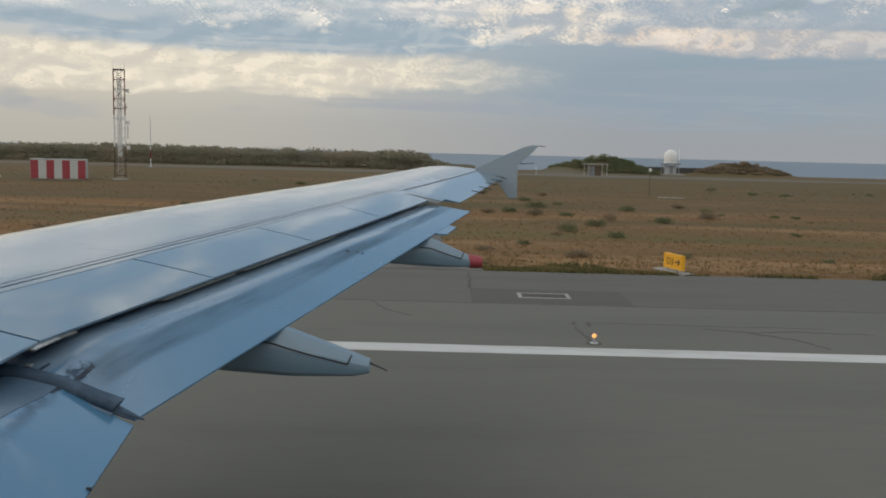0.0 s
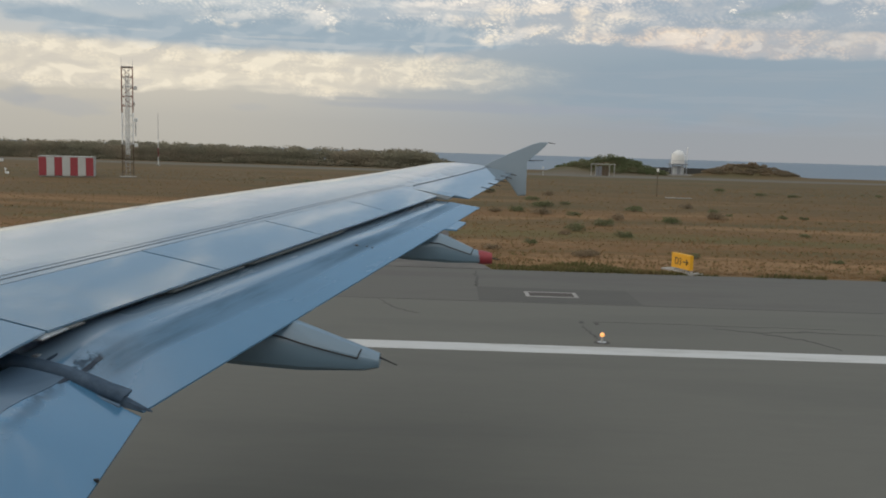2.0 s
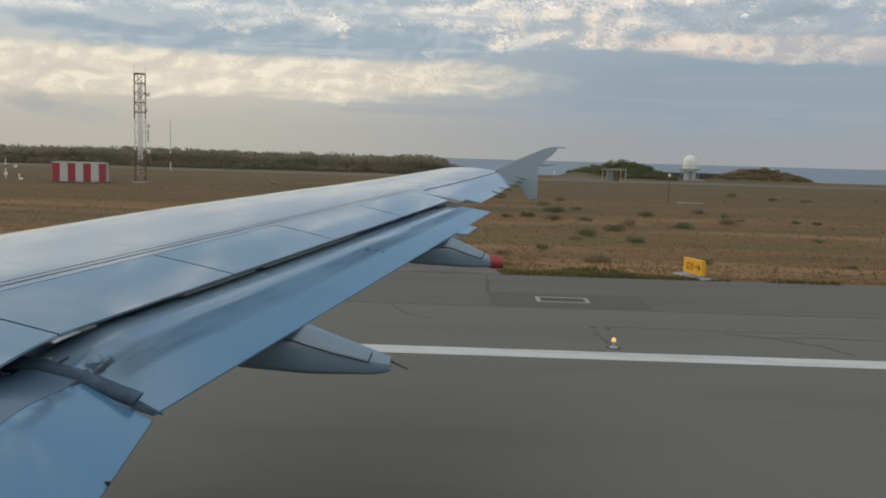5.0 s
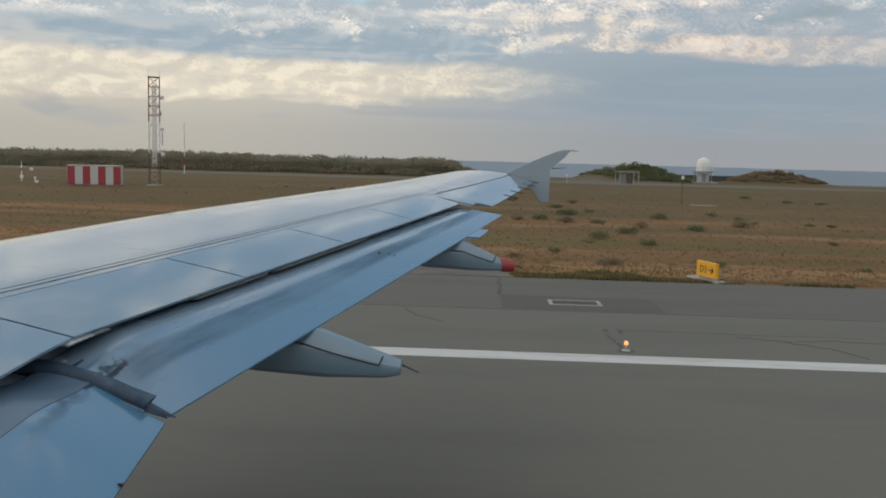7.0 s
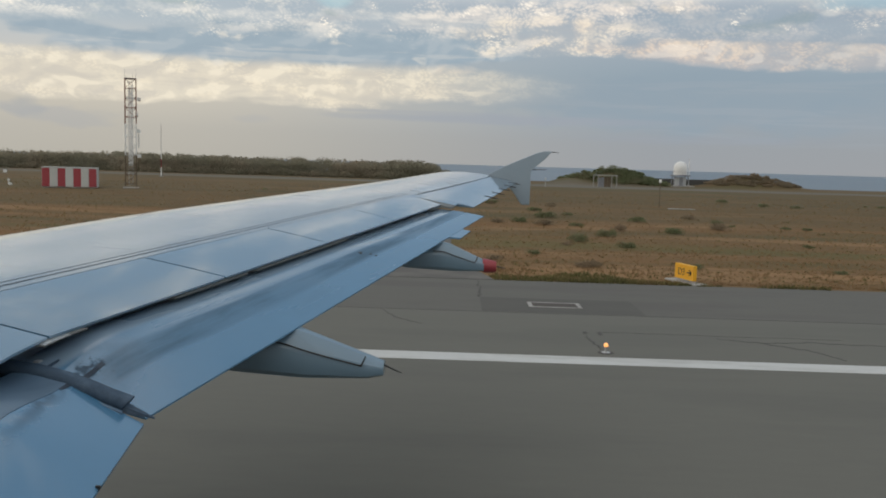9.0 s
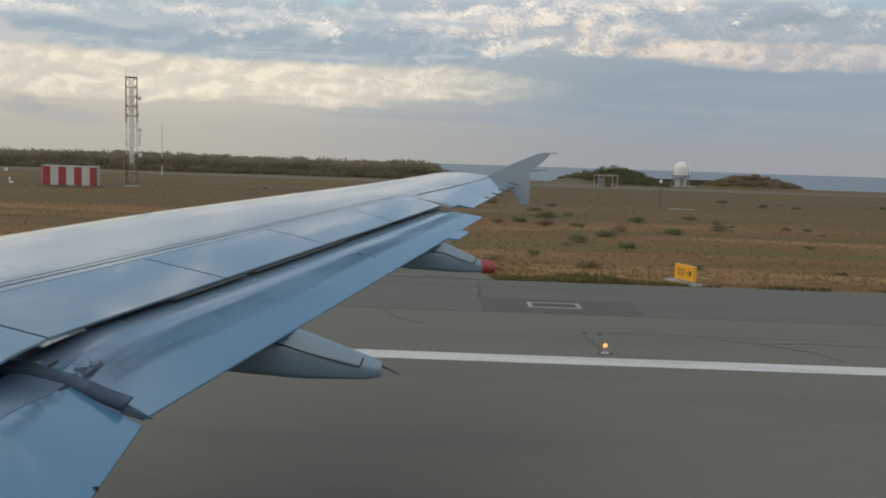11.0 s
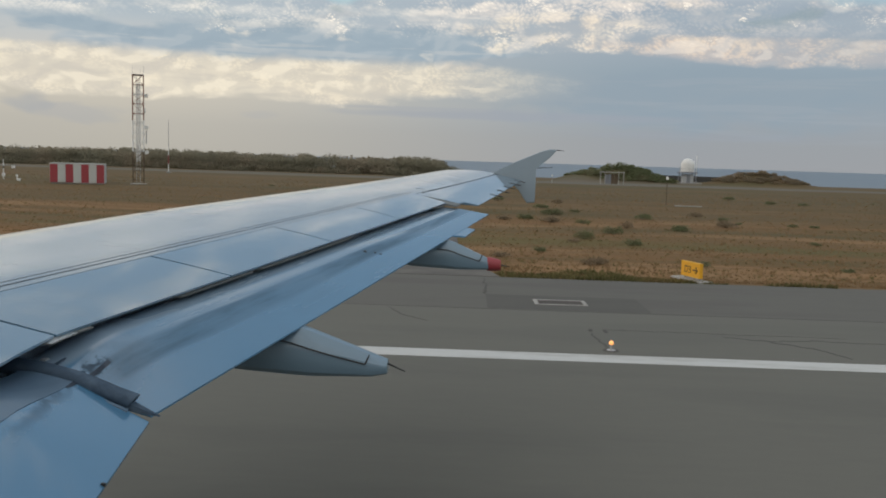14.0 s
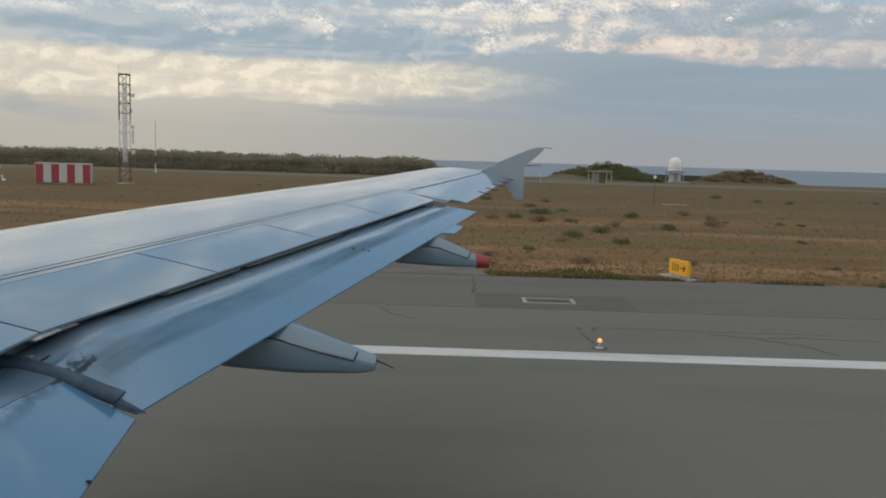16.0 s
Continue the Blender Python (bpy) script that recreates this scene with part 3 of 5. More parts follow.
ground = tagged(new("ground", mesh), "dry brown grass field rising gently towards the shore", "field", kind="structure")

sea = tagged(part("water", boxed(-4900, 4900, 205, 4900, -3.4, -2.4), SEA), "calm grey-blue sea reaching the horizon", "sea", kind="structure")
runway = tagged(part("runway", boxed(-1400, 1400, -30, 25.74, -0.6, 0.0), ASPHALT), "worn grey-brown asphalt runway surface", "runway", kind="structure")
shoulder = tagged(part("shoulder", boxed(-1400, 1400, 25.77, EDGE, -0.6, -0.004), SHOULDER), "darker grey asphalt shoulder along the runway", "pavement", kind="structure")
joint = tagged(part("trim", boxed(-1400, 1400, 25.72, 25.79, -0.1, 0.003), CRACK), "dark tar joint between runway and shoulder", "joint", kind="structure")
line = tagged(part("edge_line", boxed(-1400, 1400, 19.15, 19.92, 0.0, 0.006), PAINT), "continuous white painted runway edge line", "marking", kind="structure")


# ---- the wing ----
# out: metres from the seat's window outwards along the span
def x_lead(o):
    return -8.64 + 0.52 * o


def x_rear(o):
    return -3.71 + 0.30 * max(o, 4.7)


def z_rear(o):
    return EYE - 1.39 + 0.0694 * o + 0.0045 * max(o - 11.6, 0.0) ** 2


PROFILE = [(0.0, -0.06), (0.012, -0.025), (0.04, 0.015), (0.09, 0.06), (0.17, 0.105), (0.28, 0.14), (0.42, 0.155), (0.55, 0.148),
           (0.68, 0.122), (0.80, 0.085), (0.90, 0.046), (1.0, 0.0)]


def upper(o, s):
    """Height of the wing's top at s of the way from the nose to the spoilers' rear edge."""
    k = min(1.0, (x_rear(o) - x_lead(o)) / 2.38)
    if s > 1:
        return z_rear(o) - 0.47 * (s - 1) * k
    for (s0, z0), (s1, z1) in zip(PROFILE, PROFILE[1:]):
        if s <= s1:
            flatter = 0.045 * ease(9.6 - o, 0.0, 2.8) * (1 - ease(s, 0.50, 0.775))
            return z_rear(o) + k * (z0 + (z1 - z0) * (s - s0) / (s1 - s0)) - flatter
    return z_rear(o)


def lower(o, s):
    k = min(1.0, (x_rear(o) - x_lead(o)) / 2.38)
    return z_rear(o) + k * (-0.04 - 0.30 * math.sin(math.pi * min(max(s, 0.0), 1.0) ** 0.6) ** 0.8)


def wing_ring(o, s_end):
    ss = [s for s, _ in PROFILE if s < s_end - 0.02] + [s_end]
    fine = sorted(set(ss + [(a + b) / 2 for a, b in zip(ss, ss[1:]) if b - a > 0.06]))
    x = lambda s: x_lead(o) + s * (x_rear(o) - x_lead(o))
    top = [(x(s), o, upper(o, s)) for s in fine]
    bot = [(x(s), o, lower(o, s)) for s in fine[:0:-1]]
    return top + bot


aircraft = thing("aircraft_wing", "light grey airliner wing with flaps extended for take-off", "aircraft wing")
S_BOX = 0.775      # the spoilers' hinge line
box_outs = [0.3, 2, 3.4, 4.7] + [4.7 + 0.575 * i for i in range(1, 13)]
shade(part("wing_box", loft([wing_ring(o, S_BOX) for o in box_outs]), WING, aircraft), 40)


def s_hinge(o):
    """The ailerons' hinge line."""
    x = -0.587 + (o - 12.0) * 0.363
    return (x - x_lead(o)) / (x_rear(o) - x_lead(o))


outer = [11.6, 12.0, 12.6, 13.2, 13.8, 14.4, 14.9, 15.15]
rings = [wing_ring(o, max(0.6, s_hinge(o) - 0.004)) for o in outer]
shade(part("outer_wing_box", loft(rings + [wing_ring(15.24, s_hinge(15.24))]), WING, aircraft), 40)


def slab(o0, o1, s_of0, s_of1, thick0, thick1, lift=0.0, steps=8, curve=4):
    """A panel that follows the wing's top between two chord lines."""
    out = []
    for i in range(steps + 1):
        o = o0 + (o1 - o0) * i / steps
        a, b = s_of0(o), s_of1(o)
        x = lambda s: x_lead(o) + s * (x_rear(o) - x_lead(o))
        ss = [a + (b - a) * k / curve for k in range(curve + 1)]
        top = [(x(s), o, upper(o, s) + lift) for s in ss]
        bot = [(px, py, pz - thick0 + (thick0 - thick1) * k / curve) for k, (px, py, pz) in enumerate(top)][::-1]
        out.append(top + bot)
    return loft(out)


# spoilers: edges lie square to the hinge, so each is sheared outwards towards its nose
def spoiler(o0, o1):
    out = []
    for i in range(13):
        oe = o0 + (o1 - o0) * i / 12
        row = []
        for k in range(6):
            f = k / 5
            o = oe + 0.20 * (1 - f)
            s = (S_BOX + 0.006) + (1.0 - S_BOX - 0.006) * f
            up = 0.012 * f * (1 - ease(o, 4.30, 4.66))        # the innermost one rides a little high
            row.append((x_lead(o) + s * (x_rear(o) - x_lead(o)), o, upper(o, s) + 0.004 + up))
        low = [(x, y, z - 0.06 + 0.045 * k / 5) for k, (x, y, z) in enumerate(row)][::-1]
        out.append(row + low)
    return loft(out)


for a, b in ((0.3, 4.695), (4.715, 6.445), (6.465, 8.155), (8.175, 9.875), (9.895, 11.57)):
    shade(part("spoiler", spoiler(a, b), PANEL, aircraft), 40)

# a double skin joint runs along the span ahead of the spoilers
for s0, s1, mat in ((0.728, 0.7295, FAINT), (0.748, 0.7505, JOINT)):
    part("skin_joint", slab(0.5, 11.9, lambda o: s0, lambda o: s1, 0.01, 0.01, 0.002, 22, 1), mat, aircraft, "dark sealed skin joint")

shade(part("aileron", slab(11.96, 15.12, lambda o: s_hinge(o) + 0.008, lambda o: (0.155 + (o - 11.75) * 0.2535 - x_lead(o)) / (x_rear(o) - x_lead(o)), 0.12, 0.012, 0.0, 10, 5), PANEL, aircraft), 40)
part("hinge_gap", slab(12.05, 15.2, lambda o: s_hinge(o) - 0.006, lambda o: s_hinge(o) + 0.006, 0.01, 0.01, 0.003, 8, 1), JOINT, aircraft, "dark hinge line of the aileron")
part("panel_gap", slab(13.54, 13.575, lambda o: s_hinge(o) - 0.100, lambda o: s_hinge(o) - 0.008, 0.01, 0.01, 0.005, 1, 2), JOINT, aircraft, "dark gap beside an access panel")
shade(part("access_panel", slab(12.28, 13.53, lambda o: s_hinge(o) - 0.097, lambda o: s_hinge(o) - 0.009, 0.01, 0.01, 0.0045, 4, 2), PALE, aircraft, "pale access panel ahead of the aileron"), 40)
# fixed trailing edge between flap and aileron
shade(part("fixed_trailing_edge", slab(11.55, 11.76, lambda o: S_BOX, lambda o: 1.06, 0.10, 0.02, -0.002, 2, 5), SEAL, aircraft, "dull grey fixed edge between flap and aileron"), 40)
shade(part("trailing_panel", slab(11.765, 11.945, lambda o: s_hinge(o), lambda o: 1.055, 0.10, 0.015, 0.0, 2, 5), PANEL, aircraft), 40)


def flap_ring(o):
    if o >= 4.6:
        xs, xt = x_rear(o), -3.13 + 0.30 * o
        zt = EYE - 1.49 + (o - 4.7) * 0.1116
        zs = z_rear(o)
    else:
        xs, xt = x_rear(o), -1.70 + (4.55 - o) * 0.093
        zt = EYE - 1.49 - (4.55 - o) * 0.093
        zs = z_rear(o)
    fr = min(max((o - 4.7) / 6.9, 0.0), 1.0)
    g = 0.078 - 0.018 * fr + 0.085 * (1 - ease(o, 4.55, 5.2)) - 0.085 * (1 - ease(o, 3.85, 4.5))
    d, n = zt - zs, xt - xs
    top = [(-0.24, -g - 0.10), (-0.23, -g - 0.055), (-0.19, -g - 0.015), (-0.12, -g + 0.008), (-0.04, -g + 0.006)]
    top += [(n * t, -g + (d + g) * (0.55 * t if t < 0.3 else 0.165 + 0.835 * (t - 0.3) / 0.7)) for t in (0.06, 0.15, 0.3, 0.42, 0.57, 0.72, 0.86, 1.0)]
    low = [(n, d - 0.012), (n * 0.5, -g + (d + g) * 0.5 - 0.07), (0.0, -g - 0.12), (-0.14, -g - 0.14)]
    return [(xs + a, o, zs + b) for a, b in top + low]


shade(part("outer_flap", loft([flap_ring(o) for o in [4.66 + 0.068 * i for i in range(9)] + [5.7 + 0.588 * i for i in range(11)]]), FLAP, aircraft, "flap lowered behind the wing, tinted with reflected sky blue"), 45)
shade(part("inner_flap", loft([flap_ring(0.4 + (4.54 - 0.4) * i / 26) for i in range(27)]), FLAP, aircraft, "inner flap lowered behind the wing, tinted with reflected sky blue"), 45)
# raised front strip of the inner flap and a greasy plate on the outer one, both beside the joint
def flap_strip(o0, o1, first, last, lift, steps=6):
    out = []
    for i in range(steps + 1):
        top = flap_ring(o0 + (o1 - o0) * i / steps)[first:last]
        out.append([(x, y, z + lift) for x, y, z in top] + [(x, y, z - 0.03) for x, y, z in top[::-1]])
    return loft(out)


def flap_z(o, x):
    """Height of the flap's top at x."""
    top = flap_ring(o)[2:13]
    for (x0, _, z0), (x1, _, z1) in zip(top, top[1:]):
        if x <= x1:
            return z0 + (z1 - z0) * (x - x0) / (x1 - x0)
    return top[-1][2]


def flap_plate(o0, o1, x0, x1, lift, skew=0.0, steps=4):
    """A thin plate that lies on a flap."""
    out = []
    for i in range(steps + 1):
        o = o0 + (o1 - o0) * i / steps
        xs = [x0 + (x1 - x0) * k / 3 + skew * (o - o0) for k in range(4)]
        top = [(x, o, flap_z(o, x) + lift) for x in xs]
        out.append(top + [(x, y, z - lift - 0.012) for x, y, z in top[::-1]])
    return loft(out)


shade(part("flap_front_strip", flap_strip(0.5, 4.535, 3, 8, 0.004, 26), STRIP, aircraft, "greyer worn strip along the flap front"), 45)
shade(part("joint_plate", flap_plate(4.69, 4.86, -2.098, -2.075, 0.003, 0.2), SMUT, aircraft, "dark greasy plate beside the flap joint"), 45)
shade(part("joint_plate", flap_plate(4.44, 4.535, -2.15, -2.105, 0.004, 0.1), SMUT, aircraft, "dark greasy plate beside the flap joint"), 45)
part("edge_stop", boxed(-1.645, -1.622, 3.782, 3.795, flap_z(3.79, -1.64) - 0.01, flap_z(3.79, -1.64) + 0.010, bevel=0.003), CARBON, aircraft)
# rear wall of the cove that the flaps run out of
part("cove_wall", loft([[(x_lead(o) + (S_BOX - 0.01) * (x_rear(o) - x_lead(o)), o, upper(o, S_BOX) - 0.03),
                         (x_rear(o) - 0.05, o, z_rear(o) - 0.33), (x_rear(o) - 0.25, o, z_rear(o) - 0.37)] for o in (0.4, 4.6, 8.0, 11.5)]), DARK, aircraft, "dark flap cove")


def fairing(out, x0, x1, width, top_of, bottom_of):
    """A canoe-shaped body along the chord."""
    rings = []
    for i in range(19):
        t = i / 18
        x = x0 + (x1 - x0) * t
        zt, zb = top_of(t), bottom_of(t)
        w = width * min(1.0, 0.25 + 3.0 * t) * (1 - 0.58 * max(0.0, (t - 0.35) / 0.65) ** 1.15)
        mid, half = (zt + zb) / 2, (zt - zb) / 2
        # sloping roof, crease, upright side, rounded belly
        half_ring = ((0.0, 1.0), (0.34, 0.95), (0.72, 0.62), (0.94, 0.34), (1.0, 0.10), (1.0, -0.45), (0.93, -0.74), (0.72, -0.93), (0.36, -1.0), (0.0, -1.0))
        ring = [(x, out + w * c, mid + half * v) for c, v in half_ring] + [(x, out - w * c, mid + half * v) for c, v in half_ring[-2:0:-1]]
        rings.append(ring)
    return loft(rings)


def mixed(stops):
    def f(t):
        for (t0, v0), (t1, v1) in zip(stops, stops[1:]):
            if t <= t1:
                k = (t - t0) / (t1 - t0)
                return EYE + v0 + (v1 - v0) * k
        return EYE + stops[-1][1]
    return f


FAIR_TOP = mixed([(0, -1.30), (0.40, -1.215), (0.64, -1.275), (0.97, -1.525), (1.0, -1.55)])
FAIR_LOW = mixed([(0, -1.36), (0.15, -1.50), (0.45, -1.645), (0.7, -1.685), (0.97, -1.675), (1.0, -1.65)])
f1 = part("flap_track_fairing", fairing(6.45, -2.6, -0.545, 0.23, FAIR_TOP, FAIR_LOW), FAIRING, aircraft, "grey canoe-shaped flap track fairing")
shade(f1, 24)
B_TOP = mixed([(0, -1.02), (0.40, -0.95), (0.74, -0.925), (1.0, -1.130)])
B_LOW = mixed([(0, -1.06), (0.2, -1.16), (0.5, -1.245), (0.8, -1.272), (1.0, -1.262)])
f2 = part("flap_track_fairing", fairing(9.9, -1.45, 0.31, 0.19, B_TOP, B_LOW), FAIRING, aircraft, "grey flap track fairing with a red tail")
shade(f2, 24)
nose = [[(0.31 + 0.145 * t, 9.9 + 0.082 * (1 - 0.3 * t * t) * math.cos(a), EYE - 1.198 - 0.012 * t + (0.082 - 0.020 * t * t) * math.sin(a)) for a in [2 * math.pi * k / 14 for k in range(14)]] for t in (-0.1, 0.3, 0.7, 1.0)]
shade(part("tail_cap", loft(nose), RED, f2, "faded red tail cap"), 50)
# seams of the fairings' moving halves
def seam(owner, out, x0, x1, width, top_of, bottom_of, t0, t1, radius):
    bm = bmesh.new()
    prev = None
    for i in range(13):
        t = t0 + (t1 - t0) * i / 12
        w = width * (1 - 0.58 * max(0.0, (t - 0.35) / 0.65) ** 1.15)
        zt, zb = top_of(t), bottom_of(t)
        p = Vector((x0 + (x1 - x0) * t, out - (w * 0.995 + 0.003), (zt + zb) / 2 + (zt - zb) * (0.20 - 0.12 * i / 12)))
        if prev is not None:
            rod(bm, prev, p, radius, sides=5)
        prev = p
    rod(bm, prev, (prev.x + 0.03, prev.y + 0.02, prev.z + 0.07), radius, sides=5)
    part("seam", bm, CARBON, owner, "dark seam of the moving half")


seam(f1, 6.45, -2.6, -0.545, 0.23, FAIR_TOP, FAIR_LOW, 0.60, 0.92, 0.006)
seam(f2, 9.9, -1.45, 0.31, 0.19, B_TOP, B_LOW, 0.66, 0.94, 0.006)
# tab on the flap's rear edge over the outer fairing
wedge = bmesh.new()
pts = [(-0.115, 10.08, -0.892), (0.033, 10.11, -0.903), (0.152, 10.57, -0.853), (0.045, 10.60, -0.834)]
up_, dn_ = [wedge.verts.new((x, y, EYE + z)) for x, y, z in pts], [wedge.verts.new((x, y, EYE + z - 0.018)) for x, y, z in pts]
wedge.faces.new(up_), wedge.faces.new(dn_[::-1])
for i in range(4):
    wedge.faces.new((up_[i], dn_[i], dn_[(i + 1) % 4], up_[(i + 1) % 4]))
part("flap_tab", wedge, FLAP, aircraft)

# the greasy seal fairing over the joint of the two flaps
JOINT_LINE = ((-2.80, -1.215, 0.045), (-2.60, -1.21, 0.056), (-2.43, -1.222, 0.060), (-2.29, -1.247, 0.062), (-2.156, -1.279, 0.062), (-2.02, -1.321, 0.060), (-1.90, -1.366, 0.058), (-1.812, -1.402, 0.055))
tube = []
for i, (x, z, r) in enumerate(JOINT_LINE):
    tube.append([(x + (0.035 * math.sin(a) if i == len(JOINT_LINE) - 1 else 0.0), 4.60 + 1.05 * r * math.copysign(abs(math.cos(a)) ** 0.8, math.cos(a)), EYE + z + 0.8 * r * math.sin(a)) for a in [2 * math.pi * k / 18 for k in range(18)]])
shade(part("joint_fairing", loft(tube), GRIME, aircraft, "dark greasy fairing over the flap joint"), 50)
# pale lip that seals it to the inner flap
shade(part("fairing_lip", loft([[(x, 4.60 - 1.35 * r + a, EYE + z - 0.030 + b) for a, b in ((-0.012, -0.006), (-0.010, 0.006), (0.010, 0.012), (0.012, -0.012))] for x, z, r in JOINT_LINE[2:]]), STRIP, aircraft, "worn grey lip along the fairing"), 50)
part("drain_spike", loft([[(x, 4.60 + dy * w, EYE + z + dz * h) for dy, dz in ((-1, -0.6), (-0.8, 0.5), (0, 1.0), (0.8, 0.5), (1, -0.6), (0, -1.0))] for x, z, w, h in ((-1.83, -1.415, 0.045, 0.034), (-1.76, -1.440, 0.030, 0.022), (-1.66, -1.475, 0.006, 0.004))]), GRIME, aircraft)
part("clip", boxed(-2.345, -2.31, 4.62, 4.665, EYE - 1.192, EYE - 1.182, bevel=0.003), METAL, aircraft, "small bright metal clip")
part("bracket", rod(bmesh.new(), (-2.29, 4.68, EYE - 1.225), (-2.24, 4.71, EYE - 1.19), 0.009, 0.006, 6), GRIME, aircraft)
# bright fittings and seal strips under the spoilers' rear edge
def edge_plate(name, o0, o1, mat, label):
    part(name, loft([[(x_rear(o) + a, o, z_rear(o) + b) for a, b in ((-0.06, -0.010), (0.028, -0.014), (0.028, -0.022), (-0.06, -0.024))] for o in (o0, o1)]), mat, aircraft, label)


edge_plate("fitting", 4.60, 4.84, METAL, "bright metal spoiler fitting")
edge_plate("seal_strip", 4.842, 4.97, SEAL, "olive-grey rubber seal strip")
for o0, o1 in ((5.85, 6.75), (6.9, 8.6), (11.2, 11.5)):
    part("seal_strip", loft([[(x_rear(o) + a, o, z_rear(o) + b) for a, b in ((-0.06, -0.02), (0.010, -0.018), (0.006, -0.034), (-0.06, -0.045))] for o in (o0, (o0 + o1) / 2, o1)]), SEAL, aircraft, "olive-grey rubber seal strip")
# three small drain holes with dark stains on the flap
for dx_, do_, r_ in ((-0.02, -0.06, 0.026), (0.05, 0.03, 0.014), (0.09, 0.06, 0.015)):
    o = 8.45 + do_
    ring = flap_ring(o)
    x = ring[8][0] + dx_
    f = (x - ring[8][0]) / max(ring[9][0] - ring[8][0], 1e-4)
    z = ring[8][2] + (ring[9][2] - ring[8][2]) * f
    part("drain_hole", rod(bmesh.new(), (x, o, z - 0.01), (x, o, z + 0.006), r_, r_ * 0.8, 8), CARBON, aircraft)

# wing-tip fence
fence_shape = [(0.45, -0.23), (0.60, -0.15), (0.95, 0.02), (1.38, 0.205), (1.50, 0.236), (1.64, 0.236), (1.52, 0.10), (1.36, -0.04), (1.27, -0.12),
               (1.265, -0.72), (1.12, -0.725), (0.98, -0.52), (0.80, -0.33)]


def plate(shape, out, thick, lean):
    out_ = []
    for side, shrink in ((-1, 0.97), (-0.5, 1.0), (0.5, 1.0), (1, 0.97)):
        cx, cz = 1.1, -0.15
        out_.append([(cx + (x - cx) * shrink, out + side * thick / 2 + lean * z, EYE + cz + (z - cz) * shrink) for x, z in shape])
    return loft(out_)


part("tip_fence", plate(fence_shape, 15.30, 0.05, 0.05), FENCE, aircraft, "pale grey wing-tip fence")
wicks = [((1.63, 15.31, 0.228), (1.76, 15.32, 0.215)), ((1.30, 15.3, -0.10), (1.56, 15.3, -0.085))]
for o in (13.1, 13.6, 14.1, 14.55, 14.95):
    x = 0.155 + (o - 11.75) * 0.2535
    s = (x - x_lead(o)) / (x_rear(o) - x_lead(o))
    wicks.append(((x - 0.10, o, upper(o, s) - EYE + 0.015), (x + 0.10, o + 0.03, upper(o, s) - EYE - 0.02)))
wicks += [((-0.56, 6.45, -1.575), (-0.41, 6.45, -1.64)), ((0.46, 9.9, -1.205), (0.56, 9.9, -1.225))]
for i, (a, b) in enumerate(wicks):
    thick = 0.015 if 2 <= i < 7 else 0.009
    part("discharger", rod(bmesh.new(), (a[0], a[1], EYE + a[2]), (b[0], b[1], EYE + b[2]), thick, thick * 0.5, 6), CARBON, aircraft, "thin dark static discharger")


# the cabin's outer wall behind the eye, with the window that it looks through
def cabin_wall():
    cy, cz, radius, wall = -1.787, EYE - 0.6, 1.98, 0.10
    x_stops = [-16 + 1.5 * i for i in range(11)] + [-0.30, 0.34, 1.2] + [2.0 + 1.5 * i for i in range(9)]
    low, high = math.degrees(math.asin((EYE - 0.27 - cz) / radius)), math.degrees(math.asin((EYE + 0.27 - cz) / radius))
    a_stops = [-4, 3, low, high, 34, 48, 62, 76, 90, 106, 122, 138, 154, 170, 185, 200]
    bm = bmesh.new()
    grid = {}
    for depth in (0, 1):
        r = radius - wall * depth
        for i, x in enumerate(x_stops):
            for j, a in enumerate(a_stops):
                grid[depth, i, j] = bm.verts.new((x, cy + r * math.cos(radians(a)), cz + r * math.sin(radians(a))))
    hole = (x_stops.index(-0.30), a_stops.index(low))
    nx, na = len(x_stops), len(a_stops)
    cells = [(i, j) for i in range(nx - 1) for j in range(na - 1) if (i, j) != hole]
    edges = {}
    for i, j in cells:
        for depth in (0, 1):
            bm.faces.new([grid[depth, *p] for p in ((i, j), (i + 1, j), (i + 1, j + 1), (i, j + 1))])
        for p, q in (((i, j), (i + 1, j)), ((i + 1, j), (i + 1, j + 1)), ((i, j + 1), (i + 1, j + 1)), ((i, j), (i, j + 1))):
            edges[p, q] = edges.get((p, q), 0) + 1
    for (p, q), count in edges.items():
        if count == 1:
            bm.faces.new((grid[0, *p], grid[0, *q], grid[1, *q], grid[1, *p]))
    return shade(part("wall_cabin", bm, SKIN), 30)


tagged(cabin_wall(), "white curved cabin wall with a window opening", "wall", kind="structure")


